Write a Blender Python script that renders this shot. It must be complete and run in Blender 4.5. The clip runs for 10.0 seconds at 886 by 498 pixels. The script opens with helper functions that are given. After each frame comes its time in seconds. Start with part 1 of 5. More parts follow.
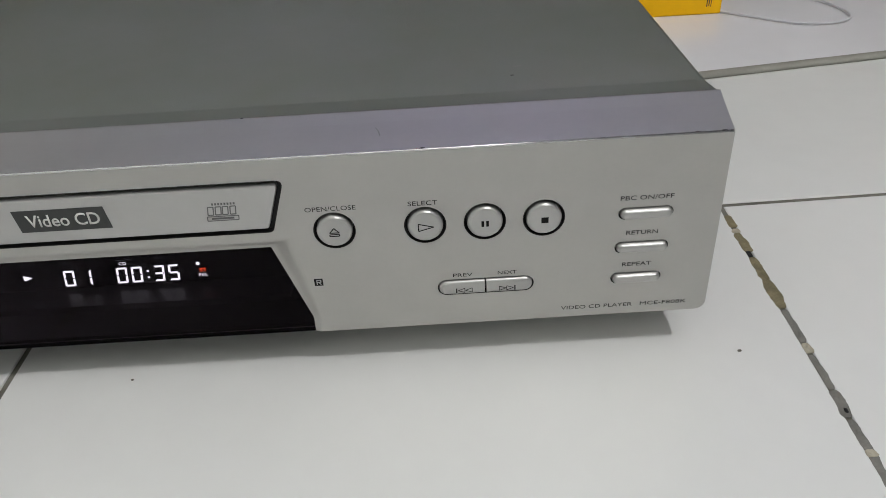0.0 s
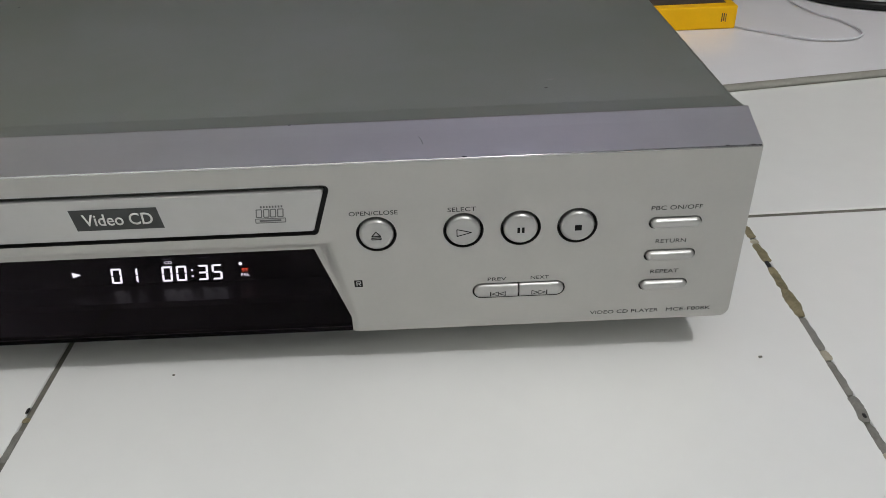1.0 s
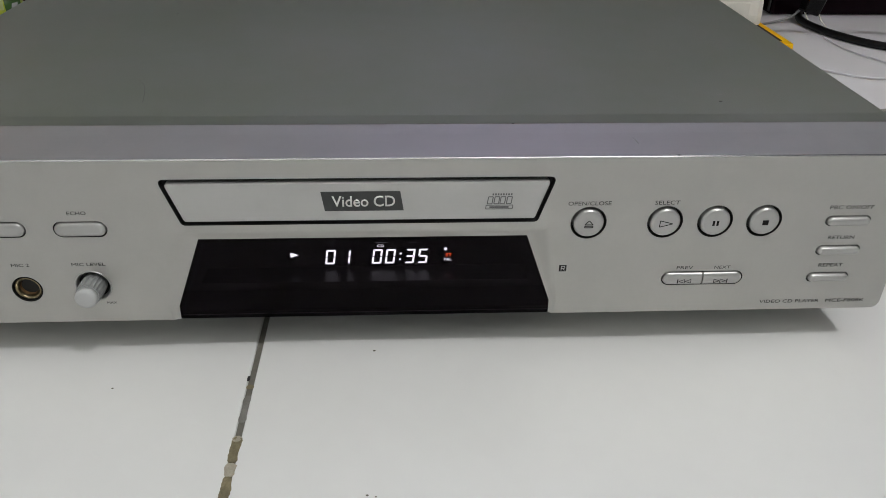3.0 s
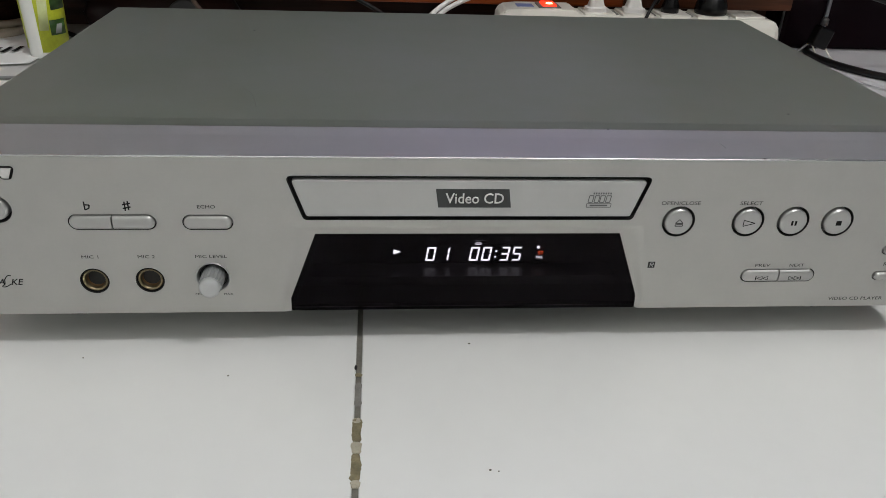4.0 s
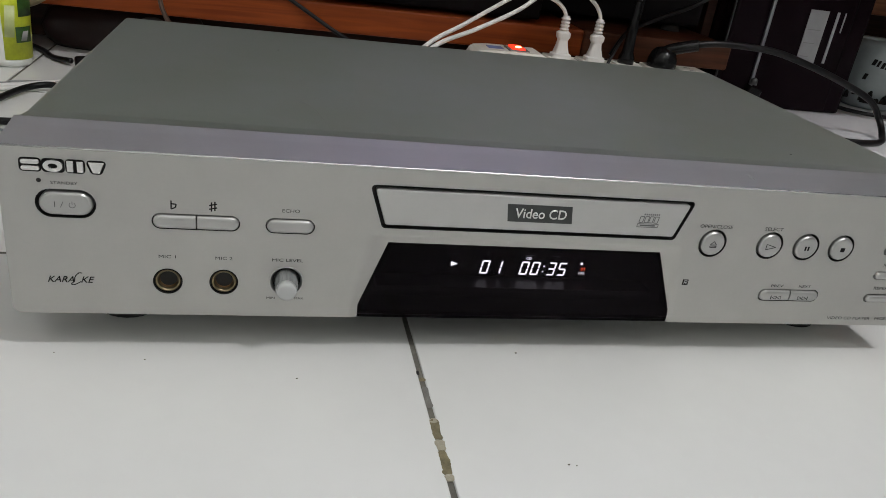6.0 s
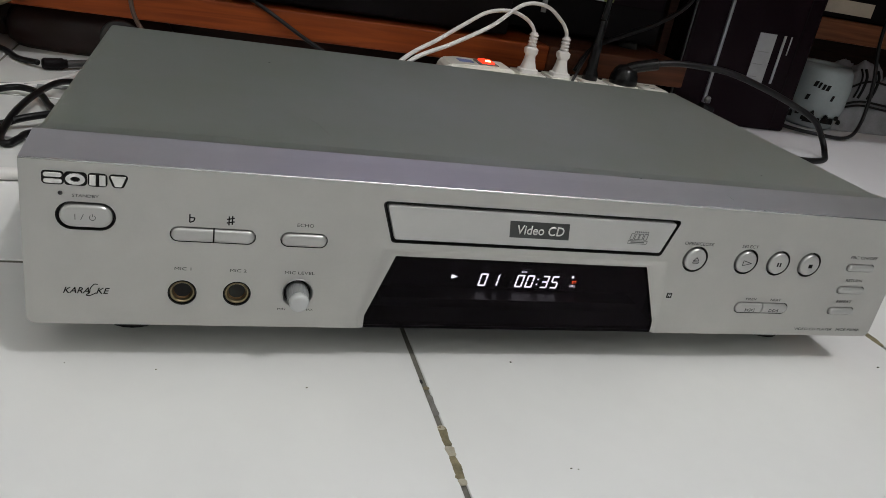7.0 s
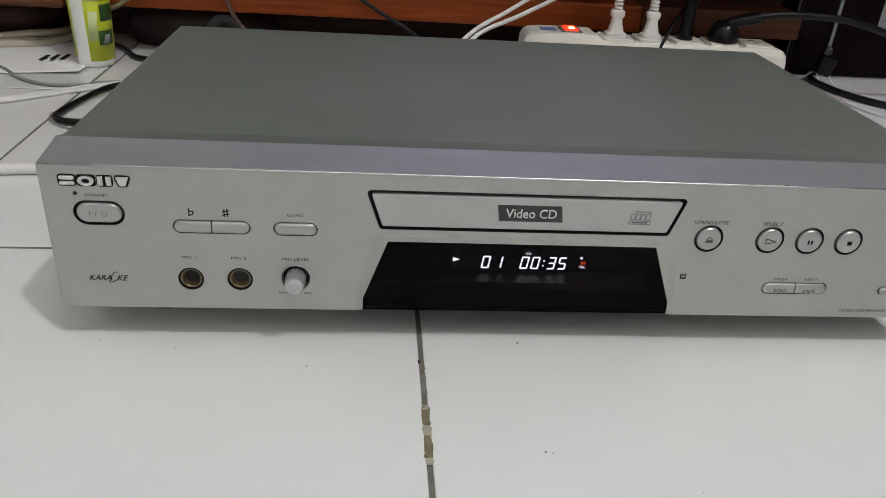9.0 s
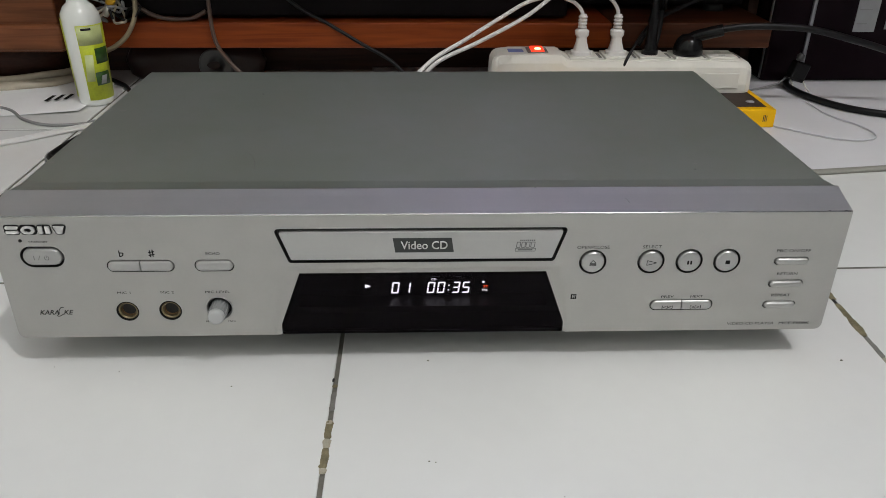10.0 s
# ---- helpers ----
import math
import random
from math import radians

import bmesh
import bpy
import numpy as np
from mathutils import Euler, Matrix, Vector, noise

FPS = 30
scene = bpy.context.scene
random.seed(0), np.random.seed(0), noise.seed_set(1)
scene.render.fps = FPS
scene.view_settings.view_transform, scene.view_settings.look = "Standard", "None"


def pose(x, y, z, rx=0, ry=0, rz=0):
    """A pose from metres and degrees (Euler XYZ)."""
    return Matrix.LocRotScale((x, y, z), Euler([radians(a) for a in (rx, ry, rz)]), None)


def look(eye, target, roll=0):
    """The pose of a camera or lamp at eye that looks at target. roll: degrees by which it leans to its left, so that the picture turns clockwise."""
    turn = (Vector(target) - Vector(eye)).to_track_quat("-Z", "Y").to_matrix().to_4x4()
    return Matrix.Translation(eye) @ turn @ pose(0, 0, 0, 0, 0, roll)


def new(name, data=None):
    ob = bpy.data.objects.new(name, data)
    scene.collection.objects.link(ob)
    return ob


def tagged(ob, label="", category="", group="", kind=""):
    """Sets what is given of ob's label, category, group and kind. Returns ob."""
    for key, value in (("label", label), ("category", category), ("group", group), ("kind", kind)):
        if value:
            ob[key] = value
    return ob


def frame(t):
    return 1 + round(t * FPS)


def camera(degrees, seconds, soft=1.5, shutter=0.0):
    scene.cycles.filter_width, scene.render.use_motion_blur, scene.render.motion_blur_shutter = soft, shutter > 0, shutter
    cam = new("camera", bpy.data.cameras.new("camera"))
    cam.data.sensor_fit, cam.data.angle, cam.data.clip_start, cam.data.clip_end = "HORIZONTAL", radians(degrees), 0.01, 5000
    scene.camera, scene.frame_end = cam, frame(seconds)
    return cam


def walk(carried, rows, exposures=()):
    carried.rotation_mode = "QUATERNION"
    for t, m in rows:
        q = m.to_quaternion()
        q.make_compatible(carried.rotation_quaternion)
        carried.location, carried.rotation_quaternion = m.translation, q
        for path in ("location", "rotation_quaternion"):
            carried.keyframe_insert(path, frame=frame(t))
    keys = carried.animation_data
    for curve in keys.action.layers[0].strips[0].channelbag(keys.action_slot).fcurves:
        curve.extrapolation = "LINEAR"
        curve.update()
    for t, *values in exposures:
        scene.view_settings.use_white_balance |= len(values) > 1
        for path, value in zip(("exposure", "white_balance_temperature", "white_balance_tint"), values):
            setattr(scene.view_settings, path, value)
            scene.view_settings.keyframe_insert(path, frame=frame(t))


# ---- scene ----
cam = camera(60.2, 10.0, soft=0.6)
PATH = [
    (0, (0.122, -0.217, 0.198), (0.127, 1.444, -0.916), -3.4),
    (0.5, (0.119, -0.22, 0.201), (0.112, 1.452, -0.896), -3.3),
    (1, (0.109, -0.226, 0.204), (0.115, 1.444, -0.896), -2.4),
    (1.5, (0.086, -0.236, 0.211), (0.1, 1.434, -0.89), -1.3),
    (2, (0.053, -0.247, 0.204), (0.134, 1.449, -0.854), -0.1),
    (2.5, (0.033, -0.248, 0.207), (0.134, 1.444, -0.853), 0.8),
    (3.8, (-0.026, -0.278, 0.204), (0.11, 1.472, -0.753), 2.0),
    (4, (-0.039, -0.28, 0.202), (0.128, 1.471, -0.75), 2.4),
    (4.5, (-0.075, -0.286, 0.195), (0.151, 1.466, -0.743), 4.4),
    (5, (-0.093, -0.29, 0.195), (0.172, 1.478, -0.704), 5.5),
    (5.5, (-0.104, -0.291, 0.194), (0.218, 1.484, -0.671), 6.5),
    (6, (-0.116, -0.293, 0.193), (0.331, 1.47, -0.64), 8.1),
    (6.2, (-0.125, -0.292, 0.198), (0.389, 1.447, -0.647), 8.7),
    (7.3, (-0.149, -0.299, 0.199), (0.45, 1.436, -0.595), 10.6),
    (7.5, (-0.149, -0.298, 0.199), (0.446, 1.435, -0.603), 10.4),
    (8, (-0.136, -0.291, 0.201), (0.367, 1.45, -0.646), 8.8),
    (8.5, (-0.114, -0.297, 0.203), (0.227, 1.454, -0.701), 8.1),
    (9, (-0.073, -0.313, 0.22), (0.114, 1.446, -0.714), 4.1),
    (9.5, (-0.028, -0.324, 0.232), (0.103, 1.426, -0.726), 1.4),
    (10, (-0.003, -0.344, 0.252), (0.06, 1.425, -0.68), 0.5),
]
walk(cam, [(t, look(eye, target, roll)) for t, eye, target, roll in PATH])

# world and lights: a closed room lit by one ceiling bulb
world = bpy.data.worlds.new("room_world")
scene.world = world
world.use_nodes = True
world.node_tree.nodes["Background"].inputs[0].default_value = (0.75, 0.85, 1.0, 1)
world.node_tree.nodes["Background"].inputs[1].default_value = 0.05

CEILING_Z = 3.3
BULB = (1.08, -1.33, 3.04)
lamp_data = bpy.data.lights.new("bulb_light", "POINT")
lamp_data.shadow_soft_size = 0.07
lamp_data.energy, lamp_data.color = 104, (1.0, 0.982, 0.998)
lamp_light = new("bulb_light", lamp_data)
lamp_light.matrix_world = pose(*BULB)


# ---- materials ----
def material(name, color, rough=0.5, metal=0.0, vary=0.0, scale=40.0, bump=0.0, bump_scale=800.0,
             spec=0.5, coat=0.0, tint=None, rough_vary=0.0):
    m = bpy.data.materials.new(name)
    m.use_nodes = True
    nt = m.node_tree
    b = nt.nodes["Principled BSDF"]
    b.inputs["Base Color"].default_value = (*color, 1)
    b.inputs["Roughness"].default_value = rough
    b.inputs["Metallic"].default_value = metal
    b.inputs["Specular IOR Level"].default_value = spec
    b.inputs["Coat Weight"].default_value = coat
    b.inputs["Coat Roughness"].default_value = 0.08
    co = nt.nodes.new("ShaderNodeTexCoord")
    if vary or rough_vary:
        n1 = nt.nodes.new("ShaderNodeTexNoise")
        n1.inputs["Scale"].default_value, n1.inputs["Detail"].default_value = scale, 6
        n2 = nt.nodes.new("ShaderNodeTexNoise")
        n2.inputs["Scale"].default_value, n2.inputs["Detail"].default_value = scale * 9, 3
        nt.links.new(co.outputs["Object"], n1.inputs["Vector"])
        nt.links.new(co.outputs["Object"], n2.inputs["Vector"])
        mix = nt.nodes.new("ShaderNodeMath")
        mix.operation = "MULTIPLY_ADD"
        mix.inputs[1].default_value = 0.35
        nt.links.new(n2.outputs["Fac"], mix.inputs[0])
        nt.links.new(n1.outputs["Fac"], mix.inputs[2])
        ramp = nt.nodes.new("ShaderNodeValToRGB")
        ramp.color_ramp.elements[0].position, ramp.color_ramp.elements[1].position = 0.40, 0.95
        lo = tint or tuple(c * (1 - vary) for c in color)
        hi = tuple(min(1, c * (1 + vary * 0.6)) for c in color)
        ramp.color_ramp.elements[0].color = (*lo, 1)
        ramp.color_ramp.elements[1].color = (*hi, 1)
        nt.links.new(mix.outputs[0], ramp.inputs[0])
        if vary:
            nt.links.new(ramp.outputs[0], b.inputs["Base Color"])
        if rough_vary:
            mr = nt.nodes.new("ShaderNodeMapRange")
            mr.inputs["From Min"].default_value, mr.inputs["From Max"].default_value = 0.4, 0.95
            mr.inputs["To Min"].default_value, mr.inputs["To Max"].default_value = rough - rough_vary, rough + rough_vary
            nt.links.new(mix.outputs[0], mr.inputs["Value"])
            nt.links.new(mr.outputs[0], b.inputs["Roughness"])
    if bump:
        n3 = nt.nodes.new("ShaderNodeTexNoise")
        n3.inputs["Scale"].default_value, n3.inputs["Detail"].default_value = bump_scale, 4
        nt.links.new(co.outputs["Object"], n3.inputs["Vector"])
        bp = nt.nodes.new("ShaderNodeBump")
        bp.inputs["Strength"].default_value, bp.inputs["Distance"].default_value = bump, 0.001
        nt.links.new(n3.outputs["Fac"], bp.inputs["Height"])
        nt.links.new(bp.outputs[0], b.inputs["Normal"])
    return m


def glow(name, color, strength):
    m = bpy.data.materials.new(name)
    m.use_nodes = True
    b = m.node_tree.nodes["Principled BSDF"]
    b.inputs["Base Color"].default_value = (*[c * 0.6 for c in color], 1)
    b.inputs["Emission Color"].default_value = (*color, 1)
    b.inputs["Emission Strength"].default_value = strength
    return m


def wood_material(name, dark, light, rough=0.35):
    m = bpy.data.materials.new(name)
    m.use_nodes = True
    nt = m.node_tree
    b = nt.nodes["Principled BSDF"]
    co = nt.nodes.new("ShaderNodeTexCoord")
    mp = nt.nodes.new("ShaderNodeMapping")
    mp.inputs["Scale"].default_value = (3, 40, 60)
    n = nt.nodes.new("ShaderNodeTexNoise")
    n.inputs["Scale"].default_value, n.inputs["Detail"].default_value = 2.2, 9
    n.inputs["Distortion"].default_value = 1.3
    r = nt.nodes.new("ShaderNodeValToRGB")
    r.color_ramp.elements[0].color, r.color_ramp.elements[1].color = (*dark, 1), (*light, 1)
    r.color_ramp.elements[0].position, r.color_ramp.elements[1].position = 0.32, 0.7
    nt.links.new(co.outputs["Object"], mp.inputs[0])
    nt.links.new(mp.outputs[0], n.inputs["Vector"])
    nt.links.new(n.outputs["Fac"], r.inputs[0])
    nt.links.new(r.outputs[0], b.inputs["Base Color"])
    b.inputs["Roughness"].default_value = rough
    b.inputs["Specular IOR Level"].default_value = 0.22
    bp = nt.nodes.new("ShaderNodeBump")
    bp.inputs["Strength"].default_value, bp.inputs["Distance"].default_value = 0.15, 0.001
    nt.links.new(n.outputs["Fac"], bp.inputs["Height"])
    nt.links.new(bp.outputs[0], b.inputs["Normal"])
    return m


SILVER = material("silver_paint", (0.475, 0.47, 0.45), 0.42, 0.92, vary=0.04, scale=60, bump=0.05, bump_scale=2600)
nt = SILVER.node_tree
grain = nt.nodes.new("ShaderNodeCombineXYZ")
grain.inputs[0].default_value = 1.0
nt.nodes["Principled BSDF"].inputs["Anisotropic"].default_value = 0.6
nt.links.new(grain.outputs[0], nt.nodes["Principled BSDF"].inputs["Tangent"])
LID_PAINT = material("lid_paint", (0.37, 0.398, 0.385), 0.40, 0.75, vary=0.16, tint=(0.325, 0.37, 0.30), scale=6, bump=0.09, bump_scale=1800, rough_vary=0.04)
BUTTON = material("button_silver", (0.43, 0.43, 0.42), 0.31, 0.65, vary=0.04, scale=90)
TRAY = material("tray_silver", (0.465, 0.465, 0.455), 0.36, 0.5, vary=0.04, scale=60, bump=0.04, bump_scale=2600)
SMUDGE = material("smudge", (0.27, 0.285, 0.25), 0.5, 0.5)
SCUFF = material("scuff", (0.42, 0.43, 0.40), 0.5, 0.3)
EDGE_GLINT = material("edge_glint", (0.62, 0.62, 0.63), 0.27, 0.85)
CHASSIS = material("chassis_grey", (0.09, 0.09, 0.09), 0.45, 0.6, vary=0.1)
GAP = material("black_gap", (0.008, 0.008, 0.008), 0.7)


def smoked_pane(name, tint, rough):
    """Dark see-through pane: tinted, with a mirror sheen that grows towards grazing views."""
    m = bpy.data.materials.new(name)
    m.use_nodes = True
    nt = m.node_tree
    nt.nodes.remove(nt.nodes["Principled BSDF"])
    clear, gloss = nt.nodes.new("ShaderNodeBsdfTransparent"), nt.nodes.new("ShaderNodeBsdfGlossy")
    clear.inputs["Color"].default_value = (*tint, 1)
    gloss.inputs["Roughness"].default_value = rough
    gloss.inputs["Color"].default_value = (0.22, 0.19, 0.22, 1)
    fr, mix = nt.nodes.new("ShaderNodeFresnel"), nt.nodes.new("ShaderNodeMixShader")
    fr.inputs["IOR"].default_value = 1.40
    nt.links.new(fr.outputs[0], mix.inputs[0])
    nt.links.new(clear.outputs[0], mix.inputs[1])
    nt.links.new(gloss.outputs[0], mix.inputs[2])
    nt.links.new(mix.outputs[0], nt.nodes["Material Output"].inputs[0])
    return m


GLASS = smoked_pane("smoked_window", (0.55, 0.52, 0.55), 0.05)
CAVITY = material("display_cavity", (0.003, 0.003, 0.003), 0.8, spec=0.1)
CAVITY_SHELF = material("display_shelf", (0.003, 0.003, 0.003), 0.38, spec=0.35)
INK = material("dark_ink", (0.024, 0.024, 0.024), 0.6, spec=0.2)
SIGN_GREY = material("grey_sign_ink", (0.07, 0.07, 0.07), 0.5)
INK_BLACK = material("black_ink", (0.007, 0.007, 0.007), 0.6, spec=0.12)
BADGE = material("badge_grey", (0.032, 0.035, 0.034), 0.4)
BADGE_TEXT = material("badge_lettering", (0.62, 0.62, 0.6), 0.35, 0.3)
DISC_INK = material("disc_mark_grey", (0.13, 0.13, 0.13), 0.4, 0.3)
CHROME = material("logo_chrome", (0.72, 0.72, 0.70), 0.22, 0.7)
GOLD = material("jack_brass", (0.27, 0.22, 0.13), 0.28, 0.9, vary=0.15, scale=200)
JACK_DARK = material("jack_inside", (0.04, 0.015, 0.007), 0.8)
KNOB = material("knob_grey", (0.29, 0.30, 0.30), 0.40, 0.35)
KNOB_TIP = material("knob_end", (0.46, 0.47, 0.47), 0.45, 0.15)
BRONZE = material("jack_funnel", (0.24, 0.14, 0.065), 0.40, 0.6, vary=0.2, scale=300)
RUBBER = material("foot_rubber", (0.02, 0.02, 0.02), 0.8)
LIT = glow("display_white", (0.93, 0.98, 1.0), 4.5)
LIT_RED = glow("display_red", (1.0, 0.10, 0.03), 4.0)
UNLIT_WIRE = glow("weak_wire_glow", (0.75, 0.8, 0.85), 0.35)
UNLIT = material("standby_dot", (0.008, 0.006, 0.006), 0.4)
TILE = material("white_tile", (0.76, 0.765, 0.75), 0.22, 0.0, vary=0.035, scale=9, bump=0.03, bump_scale=40, rough_vary=0.05)
GROUT = material("grout", (0.155, 0.148, 0.125), 0.9, vary=0.45, scale=45, bump=0.6, bump_scale=700)
CRUMB = material("grout_crumb", (0.225, 0.195, 0.115), 0.95, vary=0.5, scale=160, bump=0.5, bump_scale=900)
CHALK = material("grout_chalk", (0.43, 0.395, 0.31), 0.95, vary=0.25, scale=200, bump=0.7, bump_scale=900)
SPECK = material("dirt_speck", (0.13, 0.12, 0.10), 0.9)
SHEET = material("white_board", (0.82, 0.82, 0.85), 0.14, vary=0.04, scale=6)
SHEET_EDGE = material("board_edge", (0.27, 0.265, 0.235), 0.7, vary=0.15, scale=40)
WALL = material("wall_paint", (0.78, 0.79, 0.75), 0.8, vary=0.06, scale=3, bump=0.2, bump_scale=60)
LILAC_REFLECTOR = material("lilac_reflector_cloth", (0.66, 0.63, 0.92), 0.85, vary=0.08, scale=30, bump=0.3, bump_scale=500)
WALL_NORTH = material("pale_wall_paint", (0.43, 0.46, 0.54), 0.8, vary=0.06, scale=3, bump=0.2, bump_scale=60)
WALL_DARK = material("dark_wall_paint", (0.085, 0.098, 0.095), 0.6, vary=0.2, scale=4)
CEIL = material("ceiling_paint", (0.80, 0.80, 0.78), 0.85, vary=0.03, scale=2)
WOOD = wood_material("red_brown_wood", (0.165, 0.028, 0.0045), (0.285, 0.058, 0.009), 0.5)
# darker copy of the board wood, standing in for shade
WOOD_SHADED = wood_material("shaded_board_wood", (0.055, 0.019, 0.009), (0.11, 0.036, 0.016), 0.55)
WOOD_LEFT = wood_material("brown_wood", (0.13, 0.043, 0.017), (0.25, 0.090, 0.037))
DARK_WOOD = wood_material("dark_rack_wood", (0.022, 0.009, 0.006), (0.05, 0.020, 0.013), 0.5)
BLACK_GLOSS = material("black_gloss", (0.0075, 0.0028, 0.0050), 0.24, vary=0.2, scale=20, spec=0.08)
PLUG_BLACK = material("plug_black", (0.006, 0.006, 0.0065), 0.24, spec=0.25)
BLACK_MATT = material("black_matt", (0.005, 0.0035, 0.004), 0.55, vary=0.3, scale=30, spec=0.1)
STRIPE = material("silver_stripe", (0.30, 0.30, 0.32), 0.3, 0.8)
LABEL = material("label_paper", (0.34, 0.345, 0.36), 0.6, vary=0.12, scale=90)
CABLE_BLACK = material("black_cable", (0.007, 0.007, 0.0075), 0.38, spec=0.22)
CABLE_WHITE = material("white_cable", (0.72, 0.70, 0.68), 0.4, vary=0.05, scale=60)
RING_SHADE = material("ring_shade_grey", (0.60, 0.60, 0.63), 0.5, vary=0.08, scale=60)
CABLE_GREY = material("grey_cable", (0.24, 0.24, 0.24), 0.5, vary=0.1, scale=60)
CABLE_BEIGE = material("beige_cable", (0.52, 0.46, 0.36), 0.55, vary=0.12, scale=60)
CABLE_TAN = material("tan_brown_cable", (0.27, 0.22, 0.14), 0.6, vary=0.15, scale=60)
CABLE_BROWN = material("brown_cable", (0.09, 0.055, 0.04), 0.4)
PLASTIC = material("cream_plastic", (0.74, 0.72, 0.66), 0.38, vary=0.05, scale=40)
SLOT = material("socket_slot", (0.16, 0.15, 0.14), 0.7)
BLUE = material("blue_sticker", (0.16, 0.21, 0.46), 0.5)
ROCKER = glow("lit_rocker", (1.0, 0.035, 0.012), 1.8)
LAMP_SPOT = glow("lit_bulb", (1.0, 0.50, 0.16), 8.0)
YELLOW = material("yellow_card", (0.86, 0.47, 0.004), 0.5, spec=0.2, vary=0.06, scale=60)
BOX_DARK = material("box_inside", (0.05, 0.032, 0.024), 0.6, vary=0.3, scale=120)
BOTTLE = material("bottle_white", (0.85, 0.87, 0.83), 0.25, spec=0.6)
LIME = material("lime_label", (0.56, 0.63, 0.03), 0.35, vary=0.28, scale=55)
PALE_LIME = material("pale_lime_print", (0.56, 0.62, 0.28), 0.4, vary=0.15, scale=70)
LEAF = material("dark_green_print", (0.03, 0.09, 0.015), 0.4, vary=0.5, scale=160)
PAPER = material("paper", (0.88, 0.88, 0.88), 0.7, vary=0.03, scale=20)
CERAMIC = material("glazed_mug", (0.30, 0.34, 0.35), 0.25, vary=0.12, scale=30)
CLOTH = material("cloth", (0.22, 0.22, 0.235), 0.9, vary=0.25, scale=60, bump=0.5, bump_scale=900)
METAL_PIN = material("plug_pin", (0.6, 0.58, 0.52), 0.3, 1.0)
CONNECTOR = material("green_connector", (0.25, 0.30, 0.08), 0.5)
ADAPTER = material("adapter_plastic", (0.026, 0.014, 0.013), 0.35, spec=0.3)
RCA = material("rca_yellow", (0.75, 0.42, 0.02), 0.35)


# ---- mesh helpers ----
def mesh_of(name, bm, mat, smooth=False):
    me = bpy.data.meshes.new(name)
    bm.normal_update()
    bm.to_mesh(me)
    bm.free()
    me.materials.append(mat)
    if smooth:
        for p in me.polygons:
            p.use_smooth = True
    return me


def part(name, bm, mat, parent, label="", m=None, smooth=False):
    ob = new(name, mesh_of(name, bm, mat, smooth))
    if parent is not None:
        ob.parent = parent
    if m is not None:
        ob.matrix_basis = m
    return tagged(ob, label)


def thing(name, label, category, at=(0, 0, 0), rz=0.0, group="", kind=""):
    ob = new(name)
    ob.empty_display_size = 0.02
    ob.matrix_basis = pose(*at, 0, 0, rz)
    return tagged(ob, label, category, group, kind)


def box(x0, x1, y0, y1, z0, z1, bevel=0.0, seg=2):
    bm = bmesh.new()
    bmesh.ops.create_cube(bm, size=1)
    bmesh.ops.scale(bm, vec=(x1 - x0, y1 - y0, z1 - z0), verts=bm.verts)
    bmesh.ops.translate(bm, vec=((x0 + x1) / 2, (y0 + y1) / 2, (z0 + z1) / 2), verts=bm.verts)
    if bevel:
        bmesh.ops.bevel(bm, geom=list(bm.edges), offset=bevel, segments=seg, profile=0.5, affect="EDGES")
    return bm


def prism(pts, y0, y1, bevel=0.0, seg=2):
    """An outline of (x, z) points, given a depth from y0 (front) to y1 (back); bevel rounds the front rim."""
    bm = bmesh.new()
    a = [bm.verts.new((x, y0, z)) for x, z in pts]
    b = [bm.verts.new((x, y1, z)) for x, z in pts]
    front = bm.faces.new(a)
    bm.faces.new(b[::-1])
    n = len(pts)
    for i in range(n):
        bm.faces.new((a[i], b[i], b[(i + 1) % n], a[(i + 1) % n]))
    bmesh.ops.recalc_face_normals(bm, faces=bm.faces)
    if bevel:
        bmesh.ops.bevel(bm, geom=list(front.edges), offset=bevel, segments=seg, profile=0.5, affect="EDGES")
    return bm


def lathe(profile, seg=40):
    """A body turned round z from (radius, z) points."""
    bm = bmesh.new()
    rings = []
    for r, z in profile:
        rings.append([bm.verts.new((r * math.cos(2 * math.pi * i / seg), r * math.sin(2 * math.pi * i / seg), z)) for i in range(seg)])
    for p, q in zip(rings, rings[1:]):
        for i in range(seg):
            bm.faces.new((p[i], p[(i + 1) % seg], q[(i + 1) % seg], q[i]))
    bm.faces.new(rings[0][::-1])
    bm.faces.new(rings[-1])
    bmesh.ops.remove_doubles(bm, verts=bm.verts, dist=1e-6)
    bmesh.ops.recalc_face_normals(bm, faces=bm.faces)
    return bm


def turned_ring(profile, seg=40):
    """An open ring turned round z from a closed outline of (radius, z) points."""
    bm = bmesh.new()
    rings = [[bm.verts.new((r * math.cos(2 * math.pi * i / seg), r * math.sin(2 * math.pi * i / seg), z)) for i in range(seg)] for r, z in profile]
    for p, q in zip(rings, rings[1:] + rings[:1]):
        for i in range(seg):
            bm.faces.new((p[i], p[(i + 1) % seg], q[(i + 1) % seg], q[i]))
    bmesh.ops.recalc_face_normals(bm, faces=bm.faces)
    return bm


def smooth_line(pts, steps=10):
    out, v = [], [Vector(p) for p in pts]
    for i in range(len(v) - 1):
        p0, p1, p2, p3 = v[max(i - 1, 0)], v[i], v[i + 1], v[min(i + 2, len(v) - 1)]
        for k in range(steps):
            t = k / steps
            out.append(0.5 * (2 * p1 + (p2 - p0) * t + (2 * p0 - 5 * p1 + 4 * p2 - p3) * t * t + (3 * p1 - p0 - 3 * p2 + p3) * t ** 3))
    out.append(v[-1])
    return out


